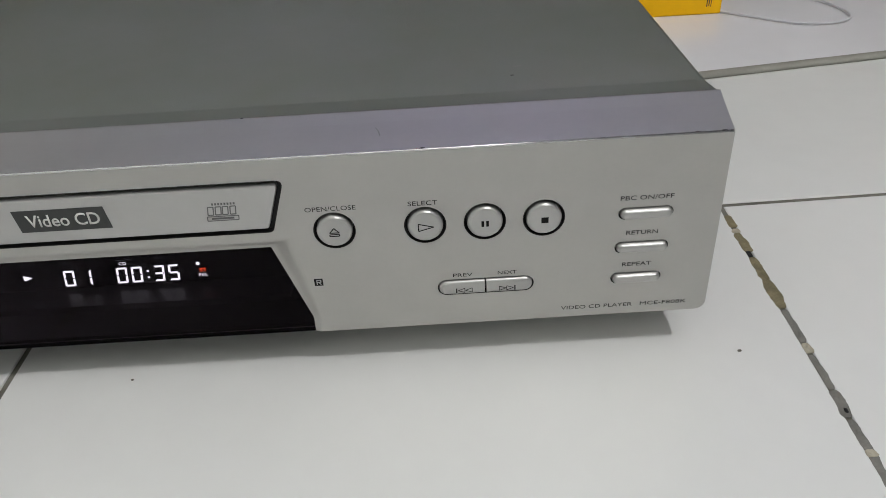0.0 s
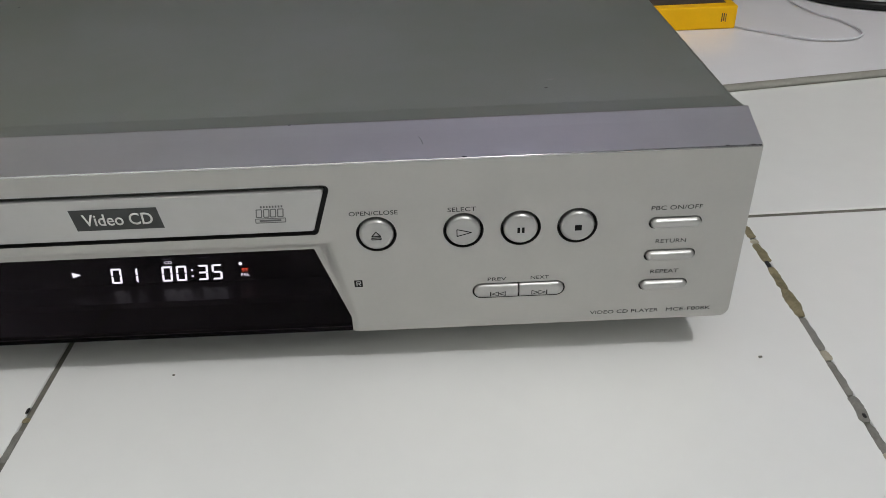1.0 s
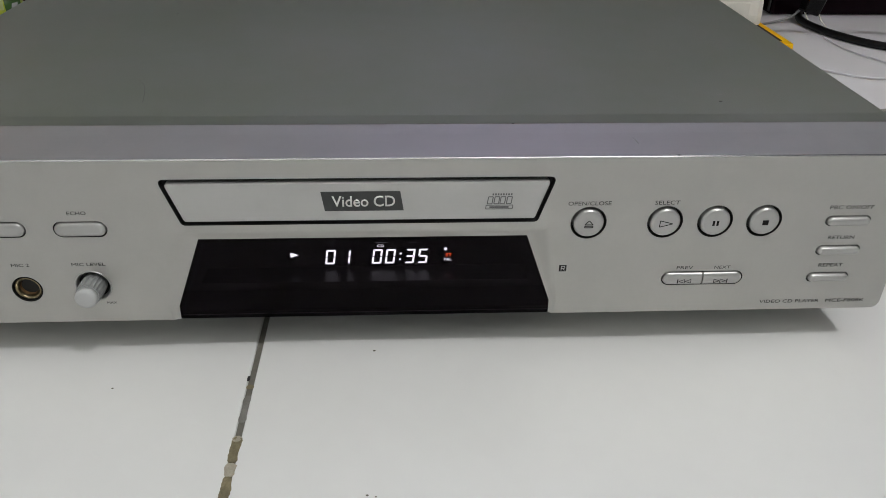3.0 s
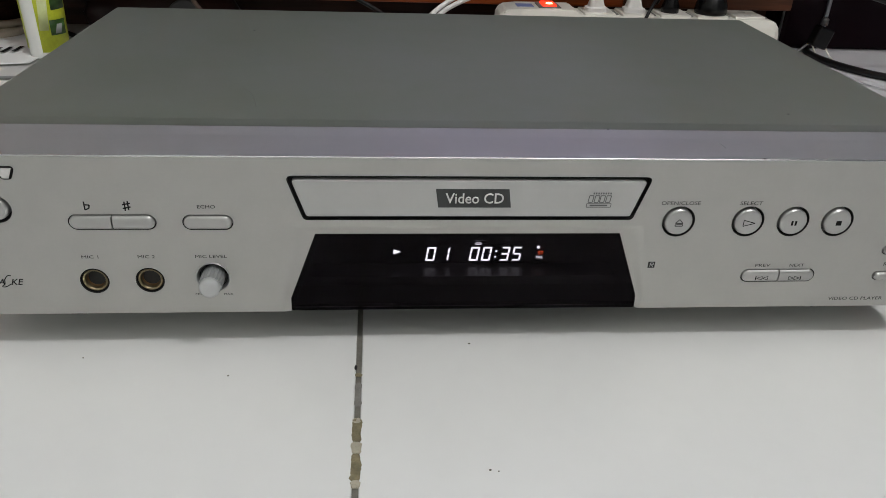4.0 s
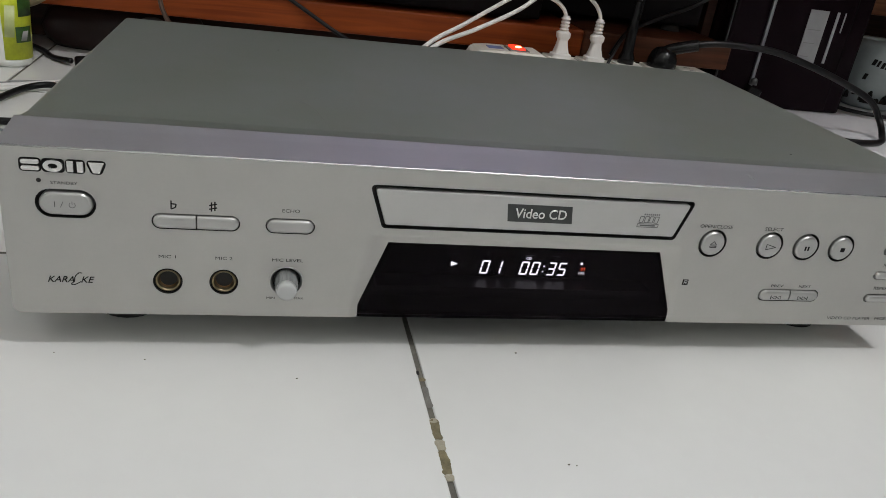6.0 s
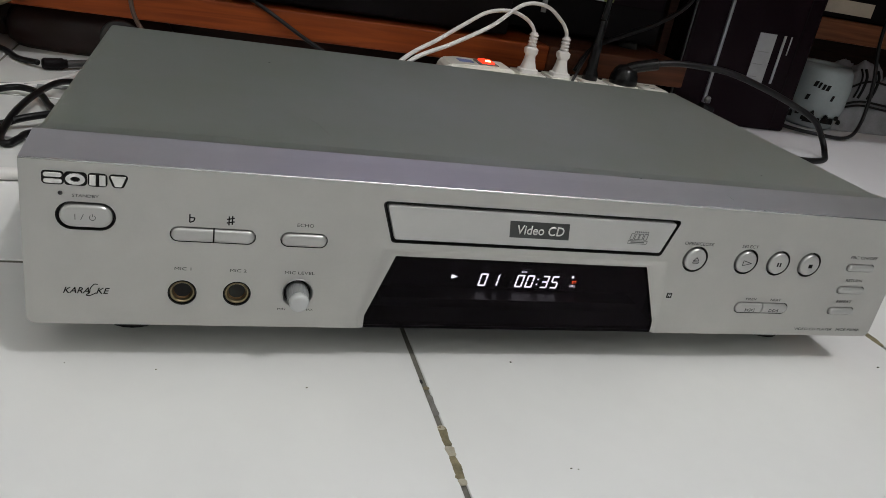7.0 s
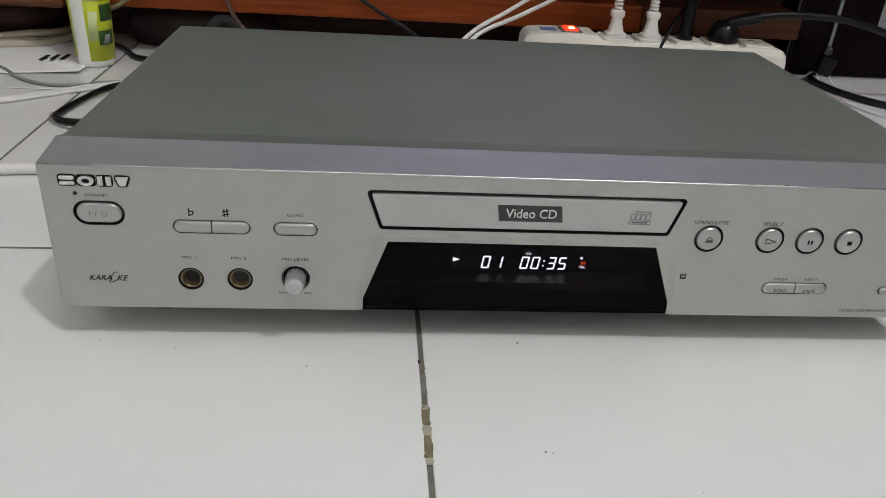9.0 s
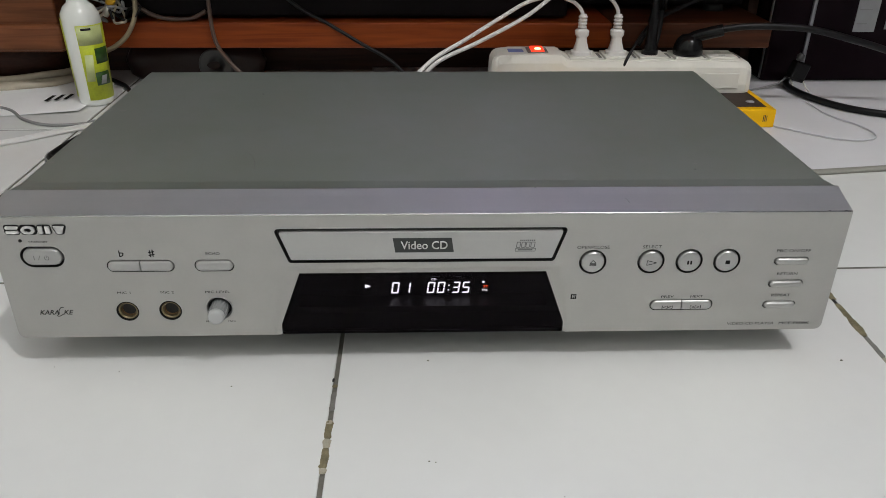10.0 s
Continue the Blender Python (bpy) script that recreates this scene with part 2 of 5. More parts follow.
def tube(pts, radius, seg=12, steps=10):
    """A round cable along a smooth line through the points."""
    line = smooth_line(pts, steps)
    bm = bmesh.new()
    rings, up = [], Vector((0.13, 0.07, 1)).normalized()
    for i, p in enumerate(line):
        d = (line[min(i + 1, len(line) - 1)] - line[max(i - 1, 0)]).normalized()
        side = d.cross(up)
        if side.length < 1e-4:
            side = d.cross(Vector((1, 0, 0)))
        side.normalize()
        up = side.cross(d).normalized()
        rings.append([bm.verts.new(p + radius * (math.cos(2 * math.pi * k / seg) * side + math.sin(2 * math.pi * k / seg) * up)) for k in range(seg)])
    for a, b in zip(rings, rings[1:]):
        for k in range(seg):
            bm.faces.new((a[k], a[(k + 1) % seg], b[(k + 1) % seg], b[k]))
    bm.faces.new(rings[0][::-1])
    bm.faces.new(rings[-1])
    return bm


def circle(cx, cz, r, n=36):
    return [(cx + r * math.cos(2 * math.pi * i / n), cz + r * math.sin(2 * math.pi * i / n)) for i in range(n)]


def capsule(x0, x1, cz, h, n=12):
    r = h / 2
    pts = [(x1 - r + r * math.cos(a), cz + r * math.sin(a)) for a in [math.pi * (i / n - 0.5) for i in range(n + 1)]]
    pts += [(x0 + r + r * math.cos(a), cz + r * math.sin(a)) for a in [math.pi * (i / n + 0.5) for i in range(n + 1)]]
    return pts


def rounded(pts, r, n=5):
    """A polygon with its corners rounded."""
    out, m = [], len(pts)
    for i in range(m):
        p, a, b = Vector(pts[i]), Vector(pts[i - 1]), Vector(pts[(i + 1) % m])
        d1, d2 = (a - p).normalized(), (b - p).normalized()
        half = d1.angle(d2) / 2
        cut = min(r / math.tan(half), (a - p).length * 0.45, (b - p).length * 0.45)
        s, e = p + d1 * cut, p + d2 * cut
        for k in range(n + 1):
            t = k / n
            q = (1 - t) ** 2 * s + 2 * t * (1 - t) * p + t * t * e
            out.append((q.x, q.y))
    return out


def grow(pts, d):
    """The outline moved outwards by d (counter-clockwise outlines)."""
    out, m = [], len(pts)
    for i in range(m):
        p, a, b = Vector(pts[i]), Vector(pts[i - 1]), Vector(pts[(i + 1) % m])
        e1, e2 = (p - a), (b - p)
        if e1.length < 1e-9 or e2.length < 1e-9:
            e1 = e2 = b - a
        n1, n2 = Vector((e1.y, -e1.x)).normalized(), Vector((e2.y, -e2.x)).normalized()
        n = (n1 + n2)
        n = n.normalized() if n.length > 1e-6 else n1
        out.append((p.x + n.x * d / max(0.5, n.dot(n1)), p.y + n.y * d / max(0.5, n.dot(n1))))
    return out


def fill_with_holes(bm, outer, holes, y, hole_depth):
    """A flat plate at y with real openings, and walls round the openings."""
    edges = []
    rims = []
    for loop in (outer, *holes):
        vs = [bm.verts.new((x, y, z)) for x, z in loop]
        es = [bm.edges.new((vs[i], vs[(i + 1) % len(vs)])) for i in range(len(vs))]
        edges += es
        rims.append(vs)
    bmesh.ops.triangle_fill(bm, use_beauty=True, use_dissolve=False, edges=edges)
    for vs in rims[1:]:
        back = [bm.verts.new((v.co.x, y + hole_depth, v.co.z)) for v in vs]
        for i in range(len(vs)):
            j = (i + 1) % len(vs)
            bm.faces.new((vs[i], vs[j], back[j], back[i])).material_index = 1
    return rims[0]


def text_mesh(body, width, height, depth=0.00004, shear=0.0, weight=0.0):
    """Lettering as a mesh, centred, in the xy plane, fitted to a width and a capital height."""
    cu = bpy.data.curves.new("lettering", "FONT")
    cu.body, cu.extrude, cu.shear, cu.resolution_u, cu.offset = body, 0.0, shear, 3, weight
    ob = bpy.data.objects.new("lettering", cu)
    scene.collection.objects.link(ob)
    dg = bpy.context.evaluated_depsgraph_get()
    me = bpy.data.meshes.new_from_object(ob.evaluated_get(dg))
    bpy.data.objects.remove(ob)
    bpy.data.curves.remove(cu)
    bm = bmesh.new()
    bm.from_mesh(me)
    bpy.data.meshes.remove(me)
    xs, ys = [v.co.x for v in bm.verts], [v.co.y for v in bm.verts]
    x0, x1, y0, y1 = min(xs), max(xs), min(ys), max(ys)
    for v in bm.verts:
        v.co = ((v.co.x - (x0 + x1) / 2) * width / (x1 - x0), (v.co.y - (y0 + y1) / 2) * height / (y1 - y0), 0)
    ext = bmesh.ops.extrude_face_region(bm, geom=list(bm.faces))
    for v in [g for g in ext["geom"] if isinstance(g, bmesh.types.BMVert)]:
        v.co.z += depth
    bmesh.ops.recalc_face_normals(bm, faces=bm.faces)
    return bm


def flat(polys, depth=0.00004):
    """Flat printed shapes: (x, y) outlines in the xy plane, with a slight depth."""
    bm = bmesh.new()
    for pts in polys:
        a = [bm.verts.new((x, y, 0)) for x, y in pts]
        b = [bm.verts.new((x, y, depth)) for x, y in pts]
        n = len(pts)
        bm.faces.new(a[::-1])
        bm.faces.new(b)
        for i in range(n):
            bm.faces.new((a[i], a[(i + 1) % n], b[(i + 1) % n], b[i]))
    bmesh.ops.recalc_face_normals(bm, faces=bm.faces)
    return bm


def bar(x0, y0, x1, y1, w):
    d = Vector((x1 - x0, y1 - y0)).normalized()
    n = Vector((-d.y, d.x)) * w / 2
    return [(x0 + n.x, y0 + n.y), (x0 - n.x, y0 - n.y), (x1 - n.x, y1 - n.y), (x1 + n.x, y1 + n.y)]


def stroke(pts, w):
    return [bar(*pts[i], *pts[i + 1], w) for i in range(len(pts) - 1)]


def on_front(x, z, y=0.0):
    """Pose of flat print on the front panel."""
    return pose(x, y - 0.00006, z, 90, 0, 0)


# ---- setting: floor, walls, ceiling ----
def column_x(k, y):
    return -0.0478 + 0.3053 * k + (0.028 * y if k > 0 else 0.0125 if k < 0 else -0.002 * y)


def row_y(j, x):
    return 0.0975 + 0.3055 * j + 0.018 * x


def meet(k, j):
    x = column_x(k, 0)
    for _ in range(6):
        y = row_y(j, x)
        x = column_x(k, y)
    return Vector((x, row_y(j, x)))


floor_ob = part("floor", box(-0.76, 1.45, -2.3, 1.1, -0.05, -0.0008), GROUT, None)
tagged(floor_ob, "white glazed tile floor with worn grey-brown grout joints", "floor", kind="structure")
for k in range(-3, 5):
    for j in range(-7, 3):
        c = [meet(k, j), meet(k + 1, j), meet(k + 1, j + 1), meet(k, j + 1)]
        bm = bmesh.new()
        rings = []
        for inset, z in ((0.0012, -0.003), (0.0012, -0.0006), (0.0015, -0.0001), (0.0019, 0.0)):
            inset_y = inset * 1.3
            rings.append([bm.verts.new((p.x + sx * inset, p.y + sy * inset_y, z)) for p, (sx, sy) in zip(c, ((1, 1), (-1, 1), (-1, -1), (1, -1)))])
        for a, b in zip(rings, rings[1:]):
            for i in range(4):
                bm.faces.new((a[i], a[(i + 1) % 4], b[(i + 1) % 4], b[i]))
        bm.faces.new(rings[-1])
        part("tile", bm, TILE, floor_ob)

# unseen walls: east darkened to dim reflections, west set close for bounce light
for name, b in (("wall_north", (-0.76, 1.45, 1.0, 1.1, 0, CEILING_Z)), ("wall_south", (-0.76, 1.45, -2.3, -2.2, 0, CEILING_Z)),
                ("wall_west", (-0.76, -0.66, -2.2, 1.0, 0, CEILING_Z)), ("wall_east", (1.35, 1.45, -2.2, 1.0, 0, CEILING_Z))):
    tagged(part(name, box(*b), WALL_NORTH if name == "wall_north" else WALL_DARK if name == "wall_east" else WALL, None), "unseen room wall, darkened to dim the panel's reflections" if name == "wall_east" else "plain pale unseen room wall", "wall", kind="structure")
tagged(part("ceiling", box(-0.76, 1.45, -2.3, 1.1, CEILING_Z, CEILING_Z + 0.1), CEIL, None), "plain white ceiling of the room", "ceiling", kind="structure")

# unseen lilac cloth, added only for the violet reflection on the player's brow
curtain = thing("curtain", "unseen lilac cloth added to tint the reflection on the brow", "curtain", (0, 0, 0))
bm = bmesh.new()
cols = []
for i in range(97):
    x = -0.05 + 0.57 * i / 96
    y = 0.962 + 0.016 * math.sin(x * 62) + 0.006 * math.sin(x * 23 + 1)
    cols.append([bm.verts.new((x, y - d, z)) for d, z in ((0.0, 0.62), (0.0, 1.75), (0.003, 1.75), (0.003, 0.62))])
for p, q in zip(cols, cols[1:]):
    for i in range(4):
        bm.faces.new((p[i], p[(i + 1) % 4], q[(i + 1) % 4], q[i]))
bm.faces.new(cols[0])
bm.faces.new(cols[-1][::-1])
bmesh.ops.recalc_face_normals(bm, faces=bm.faces)
part("cloth", bm, LILAC_REFLECTOR, curtain, smooth=False)
part("rail", box(-0.08, 0.55, 0.945, 0.999, 1.752, 1.772, 0.002), CEIL, curtain, "white rail of the added lilac cloth")

fixture = thing("ceiling_lamp", "white lamp holder with energy-saving bulb under the ceiling", "ceiling lamp", (BULB[0], BULB[1], CEILING_Z))
part("ceiling_rose", lathe([(0.055, -0.03), (0.06, -0.02), (0.06, 0.0)], 28), CEIL, fixture, smooth=True)
part("lamp_holder", lathe([(0.022, -0.19), (0.026, -0.18), (0.026, -0.10), (0.018, -0.03)], 28), CEIL, fixture, smooth=True)


def lump(seed, cx, cy, lx, ly, h, z=0.0):
    """A rough crumb of old grout."""
    bm = bmesh.new()
    bmesh.ops.create_icosphere(bm, subdivisions=3, radius=1)
    for v in bm.verts:
        d = noise.noise(v.co * 2.3 + Vector((seed, 0, 0))) * 0.45 + noise.noise(v.co * 6 + Vector((0, seed, 0))) * 0.2
        v.co *= 1 + d
        sx = math.copysign(abs(v.co.x) ** 0.7, v.co.x)
        sy = math.copysign(abs(v.co.y) ** 0.6, v.co.y)
        v.co = (cx + sx * lx / 2, cy + sy * ly / 2, z + max(-0.002, v.co.z * h))
    return bm


def joint_run(seed, k, y0, y1, width, h):
    """A ragged run of old filler along the joint k, a little wider than the joint in places."""
    bm = bmesh.new()
    n = max(4, int((y1 - y0) / 0.0009))
    prev = None
    for i in range(n + 1):
        y = y0 + (y1 - y0) * i / n
        end = min(1.0, 5 * min(i, n - i) / n + 0.6)
        c = column_x(k, y) + 0.0005 * noise.noise(Vector((seed, y * 140, 0)))
        a = width * end * (0.5 + 0.22 * noise.noise(Vector((seed + 9, y * 170, 1))) + 0.09 * noise.noise(Vector((seed, y * 900, 7))))
        b = width * end * (0.5 + 0.22 * noise.noise(Vector((seed + 5, y * 170, 4))) + 0.09 * noise.noise(Vector((seed, y * 900, 3))))
        cur = []
        for f, g in ((-1.0, -0.6), (-0.75, 0.55), (-0.3, 0.9), (0.1, 0.7), (0.5, 1.0), (0.8, 0.5), (1.0, -0.6)):
            z = h * g + (h * 0.7 * noise.noise(Vector((f * 3 + seed, y * 900, 2))) if g > 0 else 0)
            cur.append(bm.verts.new((c + (a if f < 0 else b) * f, y, z)))
        if prev:
            for p in range(6):
                bm.faces.new((prev[p], prev[p + 1], cur[p + 1], cur[p]))
        else:
            bm.faces.new(cur)
        prev = cur
    bm.faces.new(prev[::-1])
    bmesh.ops.recalc_face_normals(bm, faces=bm.faces)
    return bm


GREY_FILL = material("grey_filler", (0.205, 0.20, 0.18), 0.9, vary=0.3, scale=120, bump=0.6, bump_scale=900)
for n, (k, y0, y1, w, h, mat) in enumerate((
        (0, -0.0600, -0.0475, 0.0046, 0.0006, CRUMB), (0, -0.0665, -0.0605, 0.0050, 0.0008, CHALK),
        (0, -0.0800, -0.0668, 0.0050, 0.0007, CRUMB), (0, -0.0835, -0.0800, 0.0042, 0.0007, CHALK),
        (0, -0.0500, -0.0472, 0.0052, 0.0007, CHALK), (0, -0.0210, -0.0185, 0.0034, 0.0003, CRUMB),
        (0, -0.1500, -0.1300, 0.0040, 0.0005, CRUMB), (0, -0.0400, -0.0250, 0.0030, 0.0001, GREY_FILL),
        (1, 0.0815, 0.0920, 0.0046, 0.0004, CRUMB), (1, 0.0765, 0.0800, 0.0050, 0.0006, CHALK),
        (1, 0.0610, 0.0762, 0.0056, 0.0005, CRUMB), (1, 0.0400, 0.0565, 0.0052, 0.0005, CRUMB),
        (1, 0.0205, 0.0398, 0.0062, 0.0006, CRUMB), (1, -0.0005, 0.0195, 0.0036, 0.0002, GREY_FILL),
        (1, -0.0065, -0.0010, 0.0046, 0.0006, CHALK), (1, -0.0255, -0.0075, 0.0034, 0.0001, GREY_FILL),
        (1, -0.0390, -0.0262, 0.0050, 0.0004, GREY_FILL), (1, -0.0700, -0.0400, 0.0036, 0.0002, GREY_FILL),
        (1, -0.0560, -0.0530, 0.0048, 0.0005, CHALK))):
    part("grout_patch", joint_run(n * 7.3 + 1, k, y0, y1, w * 0.88, h * 0.5), mat, floor_ob, "chalky crumbled grout" if mat is CHALK else "")
# low black lumps on the joints; the dark of a hole is put into their colour
for x, y, lx, ly in ((0.2586, 0.0588, 0.0020, 0.0046), (0.2566, -0.0360, 0.0012, 0.0022), (-0.0490, -0.0150, 0.0012, 0.0030)):
    part("grout_black_spot", lump(x * 31 + y * 77, x, y, lx, ly, 0.0003, 0.0003), GAP, floor_ob, "small black lump laid on the grout to look like a hole")

for x, y, s in ((0.0015, 0.0015, 0.0008), (0.001, -0.0768, 0.0007), (-0.102, -0.019, 0.0006), (0.232, -0.003, 0.0011),
                (-0.165, -0.005, 0.0005), (0.004, -0.0775, 0.0005), (-0.2015, 0.0, 0.0004), (0.06, -0.10, 0.0004)):
    sp = part("dirt_speck", lump(x * 50 + 3, 0, 0, s * 1.35, s * 0.85, s * 0.35), SPECK, None, m=pose(x, y, 0.0002))
    tagged(sp, "tiny dark speck of dirt on the white tile", "speck", "specks on the floor")

# white board lying on the floor behind the player
sheet = thing("white_board", "thin white board lying on the tiles behind the player", "board")
bm = bmesh.new()
outline = [(-0.06, 0.219), (1.30, 0.400), (1.30, 0.70), (-0.06, 0.70)]
lo = [bm.verts.new((x, y, 0.0003)) for x, y in outline]
hi = [bm.verts.new((x, y, 0.0030)) for x, y in outline]
bm.faces.new(hi)
bm.faces.new(lo[::-1])
for i in range(4):
    bm.faces.new((lo[i], lo[(i + 1) % 4], hi[(i + 1) % 4], hi[i]))
part("sheet", bm, SHEET, sheet)
bm = bmesh.new()
ends = []
for x in (-0.06, 0.62, 1.30):
    yb = 0.219 + (x + 0.06) * 0.1331 - 0.0005
    ends.append([bm.verts.new((x, yb - 0.0062 + 0.0062 * f, z)) for f, z in ((0.0, 0.0003), (0.02, 0.0018), (0.12, 0.0031), (0.35, 0.0038), (0.65, 0.0040), (0.9, 0.0038), (1.0, 0.0034), (1.0, 0.0003))])
for p, q in zip(ends, ends[1:]):
    for i in range(8):
        bm.faces.new((p[i], p[(i + 1) % 8], q[(i + 1) % 8], q[i])).smooth = True
bm.faces.new(ends[0])
bm.faces.new(ends[-1][::-1])
bmesh.ops.recalc_face_normals(bm, faces=bm.faces)
part("edge_strip", bm, SHEET_EDGE, sheet, "dull grey rounded edge strip")

# ---- the disc player ----
player = thing("disc_player", "silver video disc player with black display standing on white tiles", "disc player")
WL, WR, ZB, ZT = 0.2150, 0.2167, 0.0195, 0.0900

TRAY_OUT = [(-0.0693, 0.0633), (0.0666, 0.0633), (0.0729, 0.0827), (-0.0759, 0.0827)]
ROUND_KEYS = [(0.0868, 0.0625), (0.1172, 0.0625), (0.1372, 0.0625), (0.1570, 0.0625)]
SLIM_KEYS = [(0.1820, 0.2005, 0.0622), (0.1817, 0.2002, 0.0486), (0.1812, 0.1990, 0.0356)]
POWER = (-0.2030, -0.1812, 0.0680, 0.0118)
PITCH = (-0.1612, -0.1272, 0.0624, 0.0068)
ECHO = (-0.1172, -0.0972, 0.0623, 0.0068)
SKIP = (0.1200, 0.1540, 0.0360, 0.0066)
JACKS = [(-0.1556, 0.0354), (-0.1334, 0.0356)]
DIAL = (-0.1078, 0.0366)

holes = [rounded(TRAY_OUT, 0.0022)]
holes += [circle(x, z, 0.0071) for x, z in ROUND_KEYS]
holes += [capsule(a, b, z, 0.0046) for a, b, z in SLIM_KEYS]
holes += [capsule(*POWER), capsule(*PITCH), capsule(*ECHO), capsule(*SKIP)]
holes += [circle(x, z, 0.0058) for x, z in JACKS] + [circle(*DIAL, 0.0066)]
# the notch for the display, from its lower left to its lower right
NOTCH = [(-0.0795, ZB), (-0.0805, 0.0262), (-0.0752, 0.0608), (0.0722, 0.0608), (0.0775, 0.0258), (0.0768, ZB)]


def window_y(z):
    return 0.0006 + (z - ZB) * 0.09


WINDOW = [(-0.0765, ZB), (-0.0765, 0.0255), (-0.0653, 0.0551), (0.0637, 0.0551), (0.0745, 0.0255), (0.0745, ZB)]
r = 0.0036
corner_l = [(-WL + r - r * math.sin(a), ZB + r - r * math.cos(a)) for a in [math.pi / 2 * (1 - i / 6) for i in range(7)]]
corner_r = [(WR - r + r * math.sin(a), ZB + r - r * math.cos(a)) for a in [math.pi / 2 * i / 6 for i in range(7)]]
outline = corner_l + NOTCH + corner_r + [(WR, ZT), (-WL, ZT)]
bm = bmesh.new()
rim = fill_with_holes(bm, outline, holes, 0.0, 0.0030)
# sides and underside run back from the face; the top turns into a sloping brow
for i in range(len(rim)):
    a, b = rim[i], rim[(i + 1) % len(rim)]
    if i in range(len(corner_l), len(corner_l) + len(NOTCH) - 1) or (a.co.z > 0.089 and b.co.z > 0.089):
        continue
    q = [bm.verts.new((v.co.x, 0.0258, v.co.z)) for v in (a, b)]
    bm.faces.new((a, b, q[1], q[0]))
ramp_out = [rim[len(corner_l) + i] for i in range(6)]
ramp_in = [bm.verts.new((x, window_y(z), z)) for x, z in WINDOW]
layers = [ramp_out]
for k in range(1, 7):
    f = k / 6
    g = f * f * (3 - 2 * f)
    layers.append(ramp_in if k == 6 else [bm.verts.new((a.co.x + (b.co.x - a.co.x) * f, b.co.y * g, a.co.z + (b.co.z - a.co.z) * f)) for a, b in zip(ramp_out, ramp_in)])
for p, q in zip(layers, layers[1:]):
    for i in range(5):
        bm.faces.new((p[i], p[i + 1], q[i + 1], q[i])).smooth = True
brow = [(0.0, ZT), (0.0002, ZT + 0.0004), (0.0006, ZT + 0.0006), (0.008, ZT + 0.0020), (0.016, ZT + 0.0035), (0.0222, ZT + 0.0049), (0.0229, ZT + 0.0049)]


def brow_x(s, y):
    return WR + 0.0025 * y / 0.0256 if s > 0 else -WL + 0.0012 * y / 0.0256


row = None
for y, z in brow:
    cur = [bm.verts.new((brow_x(s, y), y, z)) for s in (-1, 1)]
    if row:
        bm.faces.new((row[0], row[1], cur[1], cur[0])).smooth = y < 0.0012
    row = cur
for s in (-1, 1):
    vs = [bm.verts.new((brow_x(s, y), y, z)) for y, z in brow] + [bm.verts.new((brow_x(s, 0.0229), 0.0229, ZT))]
    bm.faces.new(vs)
bmesh.ops.remove_doubles(bm, verts=bm.verts, dist=1e-5)
bmesh.ops.recalc_face_normals(bm, faces=bm.faces)
panel = part("front_panel", bm, SILVER, player, "silver front panel with a sloping brow")
panel.data.materials.append(GAP)
# bright shiny bead added along the edge to give its highlight line
part("edge_line", tube([(-WL + 0.0004, 0.0004, ZT + 0.0003), (0, 0.0004, ZT + 0.0003), (WR - 0.0004, 0.0004, ZT + 0.0003)], 0.00045, 10, 2), EDGE_GLINT, player, "thin shiny bead added for the highlight along the edge", smooth=True)
for b in ((-0.2115, 0.2115, 0.0095, 0.033, 0.0634, 0.0895), (-0.2115, -0.0862, 0.0095, 0.033, 0.021, 0.0632), (0.0790, 0.2115, 0.0095, 0.033, 0.021, 0.0632)):
    part("panel_backing", box(*b), GAP, player)
for b in ((-0.0860, 0.0788, 0.0185, 0.033, 0.0205, 0.0632), (-0.0860, 0.0788, 0.0032, 0.0184, 0.0197, 0.0212), (-0.0860, 0.0788, 0.0090, 0.0184, 0.0560, 0.0632)):
    part("display_cavity", box(*b), CAVITY, player, "matt black space behind the window")
part("display_shelf", box(-0.0680, 0.0660, 0.0068, 0.0184, 0.0300, 0.0324), CAVITY_SHELF, player, "glossy black shelf below the lit figures")
part("gap_lining", prism(grow(rounded(TRAY_OUT, 0.0022), 0.001), 0.0029, 0.006), GAP, player)
for a, b, z0, z1 in ((-0.210, -0.084, 0.024, 0.080), (0.0785, 0.2085, 0.026, 0.078)):
    part("gap_lining", box(a, b, 0.0029, 0.006, z0, z1), GAP, player)

# cover: a folded sheet with rounded long edges
bm = bmesh.new()
LID_Z, LL, LR = 0.0932, 0.2138, 0.2192
prof = [(-LL, 0.024), (-LL, LID_Z - 0.0022), (-LL + 0.0006, LID_Z - 0.0007), (-LL + 0.0022, LID_Z), (LR - 0.0022, LID_Z), (LR - 0.0006, LID_Z - 0.0007), (LR, LID_Z - 0.0022), (LR, 0.024)]
ys = [0.0230, 0.0233, 0.0362, 0.0385, 0.10, 0.18, 0.2590, 0.2604]
dz = [0.0017, 0.0017, 0.00004, 0.0, 0.0, 0.0, 0.0, -0.0008]
rows = [[bm.verts.new((x + (0.0022 * (y - 0.026) / 0.234 if x > 0 else 0), y * (1.012 if x > 0 and y > 0.2 else 1), z + (d if z > 0.05 else 0))) for x, z in prof] for y, d in zip(ys, dz)]
for p, q in zip(rows, rows[1:]):
    for i in range(len(prof) - 1):
        bm.faces.new((p[i], p[i + 1], q[i + 1], q[i]))
back = rows[-1]
bm.faces.new(back)
bmesh.ops.recalc_face_normals(bm, faces=bm.faces)
cover = part("cover", bm, LID_PAINT, player, "grey metallic sheet cover with faint scratches")
